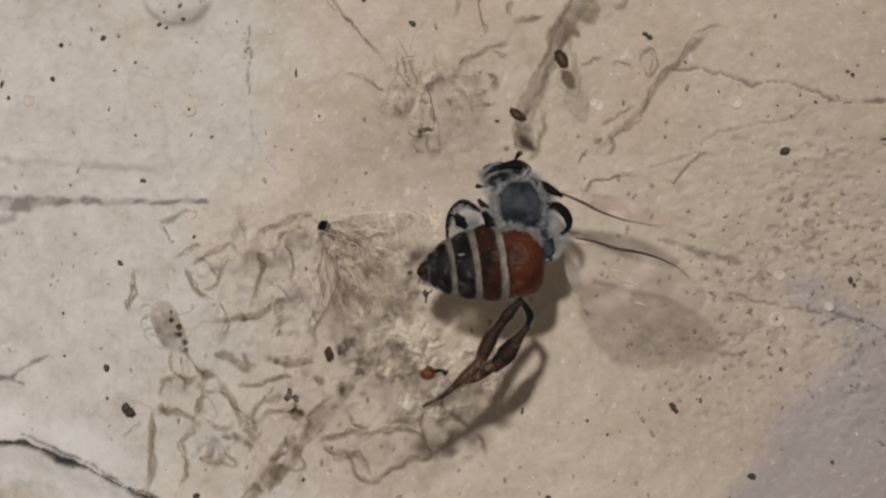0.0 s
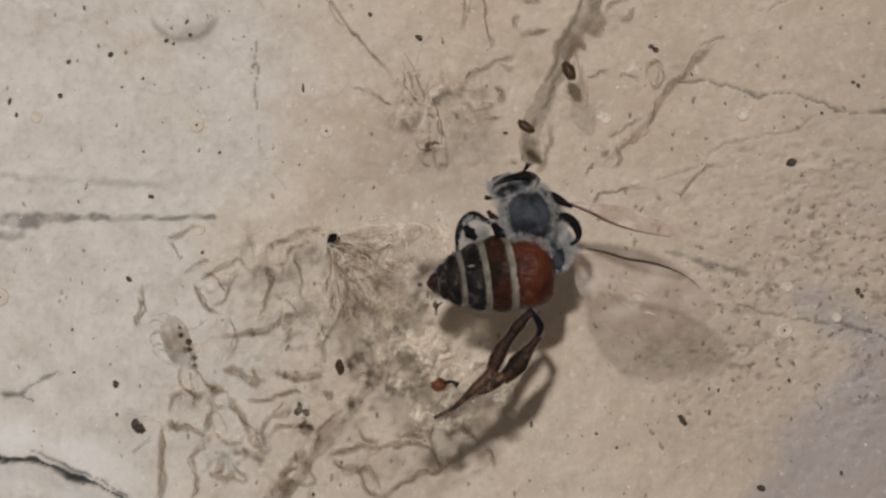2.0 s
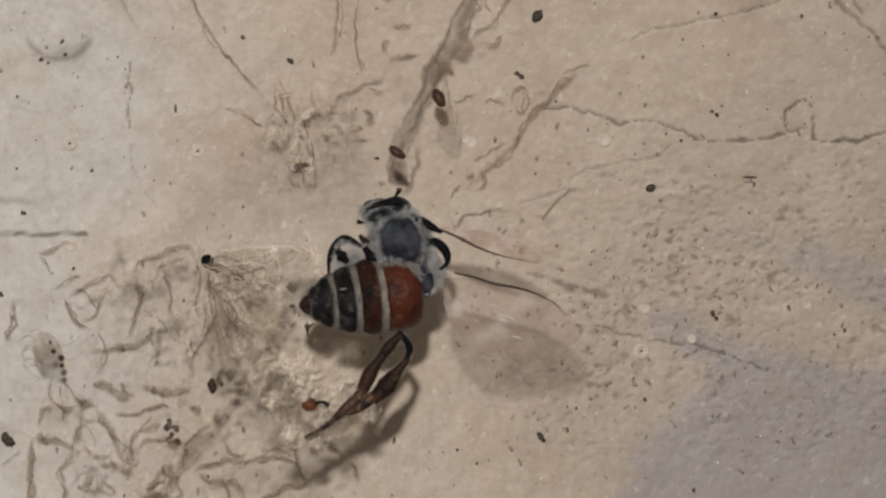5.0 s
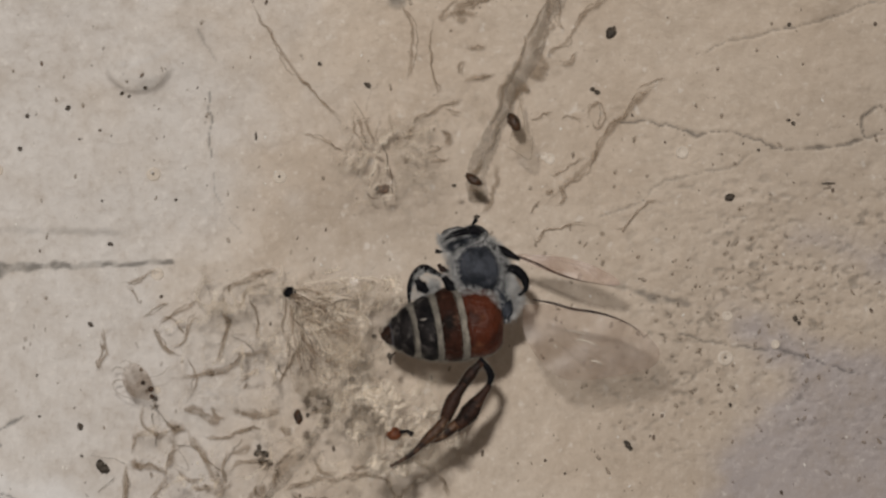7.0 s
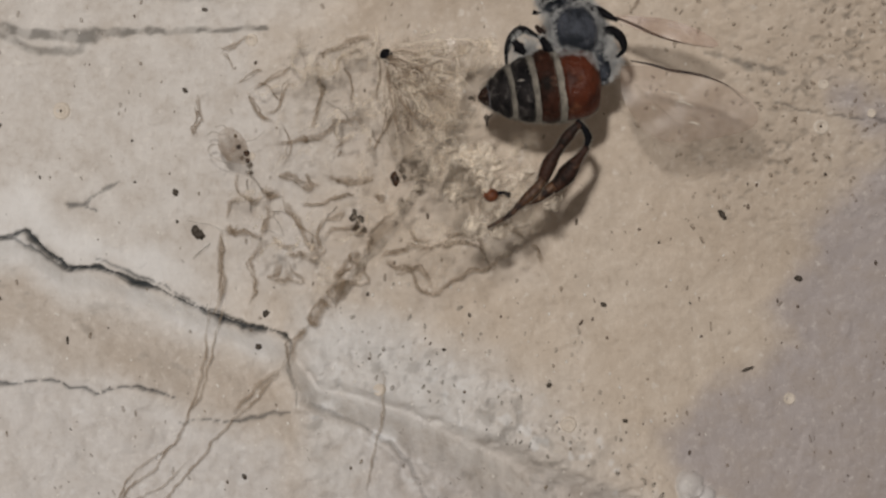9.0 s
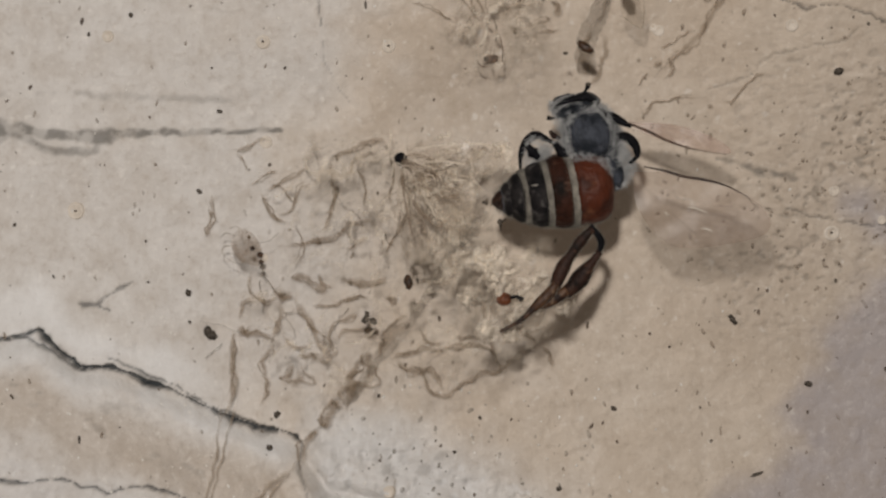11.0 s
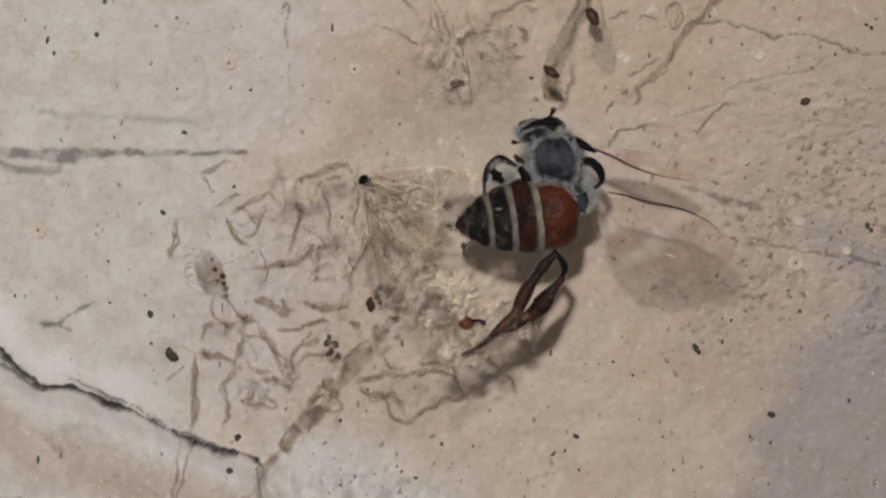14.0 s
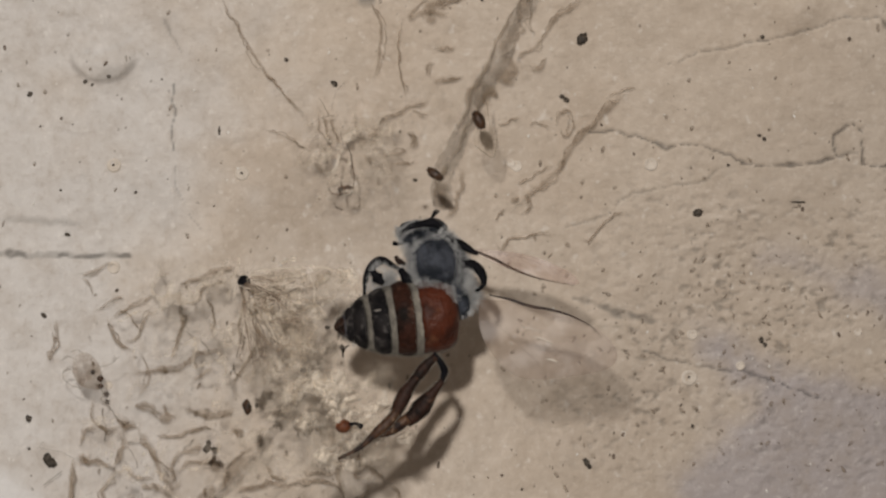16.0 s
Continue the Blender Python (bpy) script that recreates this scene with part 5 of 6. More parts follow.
    silk(3, (-5.40, 1.35), (-5.28, 0.38), (-5.45, -0.83), (-5.28, -1.56))
    # and under it
    silk(12, (-10.25, -4.46), (-10.02, -4.95), (-9.67, -4.71))
    silk(8, (-9.68, -4.10), (-9.20, -3.99), (-8.84, -4.23), (-8.41, -4.42))
    silk(12, (-8.55, -4.37), (-8.11, -4.67))
    silk(8, (-9.55, -4.95), (-9.19, -5.56), (-8.79, -6.29), (-8.50, -7.01), (-8.14, -7.51))
    silk(12, (-8.42, -7.01), (-8.14, -7.51), (-8.52, -7.74))
    silk(8, (-9.44, -7.25), (-9.09, -7.49), (-8.74, -7.42), (-8.50, -7.74))
    silk(6, (-10.37, -5.18), (-10.13, -5.67), (-10.25, -6.27), (-10.49, -6.64))
    silk(8, (-12.01, -6.13), (-11.66, -6.38), (-10.95, -6.50), (-10.49, -6.64))
    silk(13, (-11.94, -6.09), (-11.61, -6.50))
    silk(6, (-12.12, -6.37), (-12.17, -7.09), (-12.23, -7.81), (-12.16, -8.53), (-12.22, -9.24))
    silk(5, (-11.19, -4.94), (-11.67, -5.17), (-11.89, -5.89))
    silk(5, (-11.19, -4.94), (-10.72, -4.99), (-10.25, -4.94))
    silk(4, (-11.41, -3.74), (-11.31, -4.70), (-10.49, -5.19))
    silk(6, (-10.49, -6.64), (-10.60, -7.11), (-10.84, -7.58), (-10.73, -8.55), (-10.94, -9.50))
    silk(10, (-9.55, -7.84), (-9.91, -8.21), (-9.66, -8.57), (-9.31, -8.45), (-9.43, -7.97))
    silk(6, (-7.86, -6.05), (-7.21, -5.82), (-6.86, -5.69))
    # shadow below the crumbs, laid in as a strand
    silk(8, (-6.49, -6.07), (-6.38, -6.67), (-6.14, -6.31))
    silk(5, (-7.77, -6.90), (-7.37, -6.47), (-6.37, -6.30))
    silk(7, (-7.34, -8.60), (-6.88, -7.87), (-6.51, -7.39))
    silk(5, (-5.41, -7.65), (-4.69, -7.42), (-3.97, -7.30), (-3.05, -7.43))
    silk(8, (-5.22, -7.65), (-4.69, -8.15), (-3.74, -8.27), (-3.25, -9.02))
    silk(5, (-4.13, -6.44), (-3.87, -6.94), (-3.30, -7.06))
    silk(5, (-8.83, -5.19), (-8.10, -5.32), (-7.35, -5.08), (-6.37, -4.97))
    silk(9, (-5.66, -4.97), (-5.08, -5.17))
    silk(4, (-7.90, -7.39), (-8.13, -6.65), (-7.85, -5.93))
    silk(5, (-4.53, -4.49), (-3.83, -4.37), (-3.11, -4.49))
    silk(4, (-10.02, -6.63), (-9.55, -7.00), (-8.85, -7.13))
    # the lower band, down into the corner
    silk(11, (-4.63, -6.15), (-5.29, -6.49), (-5.58, -6.73), (-5.84, -7.18), (-6.19, -7.69))
    silk(10, (-6.40, -7.26), (-6.34, -7.87), (-6.44, -8.35))
    silk(11, (-6.04, -7.66), (-6.31, -8.38), (-6.79, -8.93), (-7.07, -9.03), (-7.50, -9.45))
    silk(15, (-6.96, -8.50), (-7.17, -8.79), (-7.36, -9.10))
    silk(13, (-7.42, -9.36), (-7.90, -9.69), (-8.24, -10.16), (-8.60, -10.52))
    silk(9, (-8.49, -10.46), (-8.87, -10.88), (-9.12, -11.46), (-9.23, -12.11))
    silk(5, (-6.60, -8.01), (-7.08, -8.25), (-7.50, -8.44))
    # edge of the clump by the hind legs
    silk(12, (-0.96, -3.39), (-1.02, -3.99), (-1.26, -4.47))
    silk(8, (-1.40, -4.56), (-1.46, -5.35), (-1.33, -6.33), (-1.07, -7.07), (-0.92, -7.86))
    silk(4, (-2.90, -7.40), (-2.18, -7.24), (-1.41, -7.31))
    silk(7, (-4.98, -7.60), (-4.57, -7.48), (-4.05, -7.29))
    silk(4, (-2.71, -6.66), (-1.94, -6.82), (-1.27, -6.78))
    silk(8, (-0.85, -5.60), (-0.36, -5.85), (-0.49, -6.83), (0.00, -6.95))
    silk(7, (0.00, -6.34), (0.37, -6.71), (0.85, -7.07))
    # loops below the bee, partly the hind foot's shadow drawn as strands
    silk(6, (-5.57, -7.78), (-4.94, -8.09), (-4.08, -8.28), (-3.88, -8.97), (-3.20, -9.30), (-2.40, -8.82), (-1.45, -8.42), (-0.67, -8.20), (0.20, -7.64), (1.02, -7.16))
    silk(4, (-3.84, -8.01), (-3.45, -7.50), (-2.40, -7.14), (-1.23, -7.27), (-0.93, -7.98))
    silk(6, (0.91, -7.28), (1.50, -7.64), (1.57, -8.23))
    silk(4, (-1.10, -7.51), (-0.75, -8.22), (-1.33, -8.50))
    silk(4, (-12.96, -0.49), (-12.88, -1.42), (-13.24, -2.35))
    # threads that run down over the ledge
    fine_silk(5, (-8.98, 2.35, -10.91), (-9.53, 2.04, -11.95), (-10.71, 1.46, -13.31), (-11.76, 0.94, -14.26), (-12.97, 0.21, -15.67), (-14.60, -0.88, -17.57), (-16.24, -2.11, -19.46))
    fine_silk(7, (-9.53, 2.04, -11.95), (-11.06, 1.37, -13.22), (-11.60, 1.03, -14.08))
    fine_silk(5, (-12.41, 1.74, -8.43), (-12.59, 1.44, -10.30), (-12.83, 1.11, -11.81), (-13.21, 0.70, -13.31), (-13.71, 0.28, -14.43), (-14.84, -0.50, -15.97), (-15.84, -1.06, -16.70), (-15.94, -1.48, -17.93), (-15.44, -1.53, -18.63))
    fine_silk(4, (-11.84, 1.84, -8.92), (-12.32, 1.44, -10.78), (-12.98, 0.82, -13.09), (-13.59, 0.42, -13.98))
    fine_silk(3.5, (-12.98, 0.28, -15.39), (-14.60, -0.62, -16.66), (-16.06, -1.30, -17.25), (-15.73, -0.86, -16.14), (-13.93, 0.09, -14.88), (-13.25, 0.63, -13.54))
    fine_silk(4, (-15.95, -1.13, -16.81), (-15.45, -1.20, -17.62), (-15.93, -1.59, -18.26), (-15.80, -1.90, -19.31))
    fine_silk(6, (-11.99, 2.07, -6.08), (-11.94, 1.96, -7.50), (-12.02, 1.79, -8.91), (-12.55, 1.48, -10.07))
    fine_silk(4.5, (-5.28, 3.17, -12.01), (-5.42, 2.77, -14.38), (-5.80, 2.40, -15.77), (-6.00, 1.92, -17.63))
    fine_silk(3, (-6.76, 1.64, -17.82), (-5.58, 1.92, -18.12), (-6.77, 1.07, -19.89))
    pale = (
        ([(-3.34, -3.59, 1.28), (-2.24, -3.87, 1.54), (-1.26, -4.19, 1.50), (-0.75, -4.50, 1.06)], 3), ([(-4.20, -3.53, 0.40), (-3.52, -4.05, -0.47), (-2.95, -4.53, -1.44)], 5), ([(-3.10, -3.96, 0.40), (-2.00, -4.42, 0.19), (-1.33, -4.85, -0.46)], 3),
        ([(-1.26, 0.82, 6.49), (-1.36, 0.68, 5.90), (-1.65, 0.59, 5.55)], 4), ([(-5.32, 1.05, 2.26), (-5.31, 1.02, 1.68), (-5.65, 0.92, 1.34)], 3),
    )
    for line, width in pale:
        strand(web, line, width * PX * 2.2, MAT_PALE, 0.06, "pale_silk_strand")
    upper = [(-8.25, 0.85, 0.65), (-6.21, 0.86, 1.45), (-4.94, 0.66, 0.88), (-4.23, -2.52, -1.58), (-4.18, -3.13, -3.32), (-6.10, -0.01, -4.32), (-7.63, -0.82, -3.62), (-8.92, 0.86, -1.62)]
    husk = [(-2.41, 0.68, 7.51), (-0.83, 1.24, 8.13), (0.88, 1.27, 7.34), (1.13, 0.70, 5.70), (0.12, 0.46, 4.65), (-1.69, 0.45, 4.53), (-2.51, 0.61, 5.90)]
    lower = [(-11.29, -1.44, -4.26), (-8.62, -2.47, -4.00), (-7.00, 0.05, -5.00), (-5.17, -0.59, -4.52), (-3.30, -3.20, -3.11), (-1.54, -4.57, -1.54), (-1.54, -3.72, -3.08), (-3.73, -2.48, -5.76), (-6.48, -0.63, -7.87), (-8.99, -2.99, -7.70), (-11.10, -1.91, -6.44)]
    clump = [(-1.86, -4.30, -3.27), (-0.67, -4.62, -2.72), (0.74, -5.19, -3.13), (1.07, -5.63, -4.51), (0.87, -5.81, -5.78), (-0.09, -5.56, -6.55), (-1.17, -5.09, -6.37), (-1.90, -4.59, -4.99)]
    lint_rag = [(-3.07, -3.92, -2.42), (-1.98, -4.28, -2.08), (-0.67, -4.89, -2.61), (0.84, -5.49, -3.02), (0.64, -5.69, -4.08), (-0.65, -5.24, -4.11), (-2.17, -4.64, -4.13), (-3.06, -4.14, -3.50)]
    wings = [(-4.68, -2.81, 1.18), (-2.47, -3.43, 1.73), (-0.50, -4.14, 1.40), (-0.37, -4.63, 0.20), (-1.55, -4.68, -1.11), (-2.40, -4.69, -2.41), (-3.92, -4.20, -3.29), (-4.84, -3.45, -1.56)]
    mats = (
        (upper, MAT_DARK, 1.5, 0.0, 0.4), (upper, MAT_PALE, 1.2, 0.10, 0.7), (husk, MAT_DARK, 1.2, 0.05, 0.4), (husk, MAT_PALE, 0.9, 0.35, 0.8),
        (lower, MAT_DARK, 1.7, 0.02, 0.5), (lower, MAT_PALE, 1.3, 0.12, 0.8), (clump, MAT_PALE, 0.8, 1.0, 0.9), (lint_rag, MAT_PALE, 0.9, 0.5, 0.9),
        (wings, MAT_PALE, 0.9, 0.45, 1.0),
        ([(-0.38, 1.25, 7.56), (2.34, 1.03, 8.94), (3.72, 1.10, 8.26), (3.01, -0.87, 6.08), (1.02, 0.45, 4.99)], MAT_DARK, 1.6, 0.05, 0.3), ([(-10.49, 0.34, 0.20), (-8.94, 0.76, 1.11), (-7.11, 0.72, 1.56), (-5.30, 1.01, 1.57), (-5.24, -0.02, 0.19), (-8.03, 1.07, -0.49), (-9.78, 0.35, -1.16)], MAT_PALE, 1.5, 0.1, 0.4),
        ([(-3.99, -4.08, -5.81), (-1.75, -5.09, -5.29), (-0.86, -5.53, -5.71), (-0.64, -5.76, -6.81), (-1.74, -5.32, -7.51), (-3.99, -4.16, -7.16)], MAT_PALE, 1.2, 0.5, 0.3),
    )
    for n, (outline, material, fine, haze, fold) in enumerate(mats):
        matted(web, outline, 60 + 17 * n, material, fine, haze, min(fold, 0.4) if material is MAT_DARK else fold, near_wall=material is MAT_DARK)
    return web


build_web()
CENTRES = [(-6.94, -1.09), (-9.66, -5.79), (-11.45, -7.64), (-1.36, 6.44), (1.20, 7.85), (-4.14, -0.36), (-0.58, -5.06), (-5.50, -6.72), (-7.64, 0.31), (7.09, 6.55), (-2.25, -3.41)]
for n, spread_x, spread_z, count, length, width, turn in (
        (0, 1.7, 1.6, 46, 3.2, 0.085, None), (1, 1.6, 1.2, 50, 3.0, 0.10, None), (3, 1.0, 1.2, 40, 2.4, 0.075, None),
        (5, 1.2, 1.1, 26, 2.2, 0.08, None), (7, 1.6, 1.0, 36, 2.6, 0.10, 50)):
    tangle("web_tangle", CENTRES[n], spread_x, spread_z, int(count * 0.16), length * 0.7, width * 0.42, SILK, "loose kinked threads of dusty grey silk", 1.0, 0.5, turn)


def crumple(outline, seed, material, label, grain=0.45, fill=0.0, deep=0.45, pitch=0.05):
    """A cottony rag within an outline of the web, crumpled and full of small holes."""
    o = np.array(outline)
    flat = [(p[0], p[2]) for p in outline]
    (x0, z0), (x1, z1) = o[:, [0, 2]].min(0), o[:, [0, 2]].max(0)
    x, z = np.meshgrid(np.arange(x0 - 0.4, x1 + 0.4, pitch), np.arange(z0 - 0.4, z1 + 0.4, pitch))
    within = outline_mask(x, z, flat, 0.35, 0.55 * grid_noise(x, z, 0.6, seed))
    u, v = x + 0.25 * grid_noise(x, z, 0.5, seed + 1), z + 0.25 * grid_noise(x, z, 0.5, seed + 2)
    lump = grid_noise(0.8 * u + 0.6 * v, 0.8 * v - 0.6 * u, grain, seed + 3, 3)
    cover = within * step(-0.25 - fill, 0.25 - fill, lump)
    off = np.mean([p[1] - web_back(p[0], p[2]) for p in outline])
    y = np.vectorize(web_back)(x, z) + off - deep * lump - 0.5 * deep * np.abs(grid_noise(u, v, grain * 0.5, seed + 4, 2))
    y = np.minimum(y, bend(x, z) - 0.25)
    nx = x.shape[1]
    keep = cover > 0.03
    j, i = np.nonzero(keep[:-1, :-1] | keep[1:, 1:])
    a = j * nx + i
    quads = np.stack([a, a + 1, a + nx + 1, a + nx], 1)
    used, place = np.unique(quads, return_inverse=True)
    ob = mesh("lint_clump", np.stack([x, y, z], -1).reshape(-1, 3)[used], place.reshape(-1, 4).tolist(), material)
    ob.data.attributes.new("cover", "FLOAT", "POINT").data.foreach_set("value", cover.ravel()[used].astype(np.float32))
    return tagged(ob, label, "lint")


LINT = fibrous("white_lint", (0.80, 0.725, 0.615), (0.62, 0.54, 0.435), 0.6, 0.95)
crumple([(-2.18, -4.80, -2.51), (-1.20, -5.15, -2.40), (-0.44, -5.55, -2.92), (0.20, -5.73, -2.81), (1.06, -6.17, -3.43), (0.96, -6.29, -4.07), (0.22, -6.12, -4.40), (-0.21, -5.92, -4.19), (-1.28, -5.53, -4.32), (-1.60, -5.54, -5.18), (-2.15, -5.14, -4.12)], 301, LINT, "fluffy clump of pale lint behind the hind legs", 0.6, 0.15, 0.5)
crumple([(-3.74, -2.76, -1.55), (-2.23, -3.27, -1.21), (-1.24, -3.73, -1.58), (-1.51, -3.84, -2.41), (-2.20, -3.77, -3.28), (-2.36, -3.93, -4.58), (-3.18, -3.50, -4.17), (-3.76, -3.02, -2.87)], 421, LINT, "pale crumpled silk below the tail of the bee", 0.6, 0.0, 0.6)
crumple([(-2.17, -4.64, -4.13), (-1.51, -4.98, -4.55), (-1.18, -5.22, -5.18), (0.01, -5.72, -5.37), (0.86, -5.99, -5.14), (0.87, -6.18, -6.19), (-0.19, -5.83, -6.64), (-1.27, -5.33, -6.25), (-1.93, -4.93, -5.41)], 331, LINT, "loose pale lint under the orange pellet", 0.8, -0.1)
crumple([(0.35, -5.1, -4.35), (1.1, -5.2, -4.25), (1.8, -5.3, -4.8), (1.7, -5.3, -5.4), (1.0, -5.1, -5.9), (0.2, -5.0, -5.7), (-0.25, -5.0, -5.05)], 347, LINT, "wisp of pale lint round the hind feet", 0.5, -0.3, 0.3)
crumple([(-4.45, -3.10, 1.18), (-3.13, -3.43, 1.68), (-1.37, -3.99, 1.68), (-0.38, -4.43, 1.24), (-0.59, -4.69, 0.41), (-2.22, -4.25, 0.19), (-2.20, -4.52, -0.68), (-1.53, -5.00, -1.54), (-2.18, -4.93, -2.19), (-3.06, -4.42, -1.55), (-3.98, -3.65, -0.03)], 361, LINT, "pale crumpled scraps of a dried midge's wings", 0.32, 0.0, 0.4)
crumple([(-1.95, 0.63, 6.82), (-0.95, 1.08, 7.66), (0.09, 1.14, 6.97), (0.23, 0.88, 5.69), (-0.45, 0.43, 4.94), (-1.52, 0.47, 5.10)], 391, LINT, "pale crumpled silk round a dry husk", 0.35, -0.5, 0.3)


# ---- small dead insects and crumbs in the web ----
def crumb(place, radii, way, material, label, category="crumb", seed=0):
    v, f = ball(place, radii, way, 8, 10, 0.35, seed)
    return tagged(mesh(category.replace(" ", "_"), v, f, material), label, category, "crumbs in the web")


def blade(thing, outline, material, name="wing", label="dry translucent wing"):
    return sheet(thing, outline, material, name, label, 0.3)


def build_midge():
    at, = [(-4.77, -3.81, 1.00)]
    midge = tagged(empty("midge", at), "shrivelled midge with a black head and clear wings", "midge")
    mesh("head", *ball(at, (0.25, 0.27, 0.24), (1, 0, 0), 8, 12, 0.3, 3), CHITIN, midge, "small black head")
    body = [(-4.68, -3.88, 0.88), (-4.23, -4.13, 0.66), (-3.74, -4.41, 0.41), (-3.30, -4.62, 0.28)]
    mesh("body", *tube(smooth_line(body, 0.1), (0.17, 0.2, 0.15, 0.06), 8), HUSK, midge, "shrunken brown body")
    blade(midge, [(-4.58, -4.24, 1.14), (-3.31, -4.61, 1.49), (-2.00, -5.01, 1.62), (-0.81, -5.44, 1.40), (-0.86, -5.73, 0.61), (-1.97, -5.52, 0.18), (-3.28, -4.96, 0.44)], HUSK_WING)
    blade(midge, [(-4.51, -4.56, 0.78), (-3.27, -5.25, 0.18), (-1.96, -5.93, -0.47), (-1.94, -6.24, -1.54), (-2.58, -6.13, -2.07), (-3.46, -5.53, -1.11), (-4.14, -4.99, -0.15)], HUSK_WING)
    blade(midge, [(-4.71, -4.13, 0.66), (-4.15, -4.68, -0.47), (-3.57, -5.29, -1.97), (-3.78, -5.41, -3.04), (-4.54, -5.05, -3.05), (-4.90, -4.59, -1.56), (-4.87, -4.31, -0.25)], HUSK_WING)
    for line, w in (([(-4.54, -4.66, 1.11), (-4.09, -4.83, 1.16), (-3.38, -5.16, 1.00)], 4), ([(-3.69, -5.20, 0.50), (-3.26, -5.38, 0.45)], 4), ([(-4.35, -5.04, 0.11), (-4.08, -5.14, 0.16), (-3.81, -5.21, 0.29)], 5), ([(-4.13, -5.17, -0.02), (-3.48, -5.48, -0.17)], 5),
                    ([(-4.74, -4.73, 0.59), (-4.67, -4.95, -0.07), (-4.60, -5.11, -0.55)], 5), ([(-4.37, -5.20, -0.52), (-3.96, -5.51, -1.06), (-3.63, -5.74, -1.39), (-3.36, -5.91, -1.64)], 5), ([(-3.08, -5.73, -0.51), (-2.81, -5.85, -0.54), (-2.46, -5.96, -0.46)], 9), ([(-3.32, -5.94, -1.67), (-3.07, -6.00, -1.52)], 12),
                    ([(-4.54, -4.73, 0.89), (-3.76, -5.12, 0.67), (-3.08, -5.57, 0.05), (-2.42, -5.94, -0.34)], 3), ([(-4.60, -4.95, 0.04), (-4.53, -5.21, -0.84), (-4.29, -5.56, -1.95)], 4)):
        strand(midge, line, w * PX * 1.1, HUSK, 0.04, "wing_vein")
    # pale folds, their highlights put into the colour
    for line, w in (([(-2.09, -5.51, 1.55), (-1.54, -5.68, 1.57), (-1.05, -5.92, 1.30)], 5), ([(-4.01, -5.35, -0.13), (-3.63, -5.70, -0.83), (-3.25, -6.01, -1.43)], 7), ([(-3.13, -5.44, 0.71), (-2.70, -5.58, 0.76)], 4), ([(-2.81, -5.71, 0.23), (-2.15, -5.99, 0.10)], 5),
                    ([(-4.43, -4.74, 1.32), (-3.31, -5.12, 1.48), (-2.20, -5.47, 1.57)], 4), ([(-3.97, -5.06, 0.89), (-3.08, -5.40, 0.89), (-1.97, -5.83, 0.76)], 4), ([(-2.20, -5.58, 1.28), (-1.97, -5.78, 0.90), (-1.86, -6.00, 0.39)], 5), ([(-5.05, -4.61, 0.89), (-5.09, -4.77, 0.27)], 4)):
        strand(midge, line, w * PX * 1.3, MAT_PALE, 0.05, "wing_fold_glint")
    build_fan(midge)


def build_fan(midge):
    ends = smooth_line([(-1.02, -5.52, 1.33), (-1.36, -5.68, 0.61), (-1.97, -5.67, 0.06), (-2.24, -5.81, -0.71), (-2.74, -5.84, -1.54), (-3.18, -5.80, -2.12), (-3.84, -5.62, -2.72), (-4.45, -5.29, -2.45), (-4.73, -5.02, -1.74)], 0.1)
    root = np.array([(-4.71, -4.37, 0.89)][0])
    for n in range(84):
        end = ends[int((n + random.random()) / 84 * (len(ends) - 1))]
        side = np.array((random.gauss(0, 0.3), random.gauss(0, 0.3), random.gauss(0, 0.3)))
        a = random.uniform(0.03, 0.75)
        b = min(1.0, a + random.uniform(0.15, 0.4))
        line = [root + (end - root) * a, root + (end - root) * (a + b) / 2 + side, root + (end - root) * b]
        strand(midge, line, random.uniform(0.04, 0.10), MAT_PALE if n % 2 else FIBRE, 0.10, "wing_fold_glint" if n % 2 else "wing_vein")


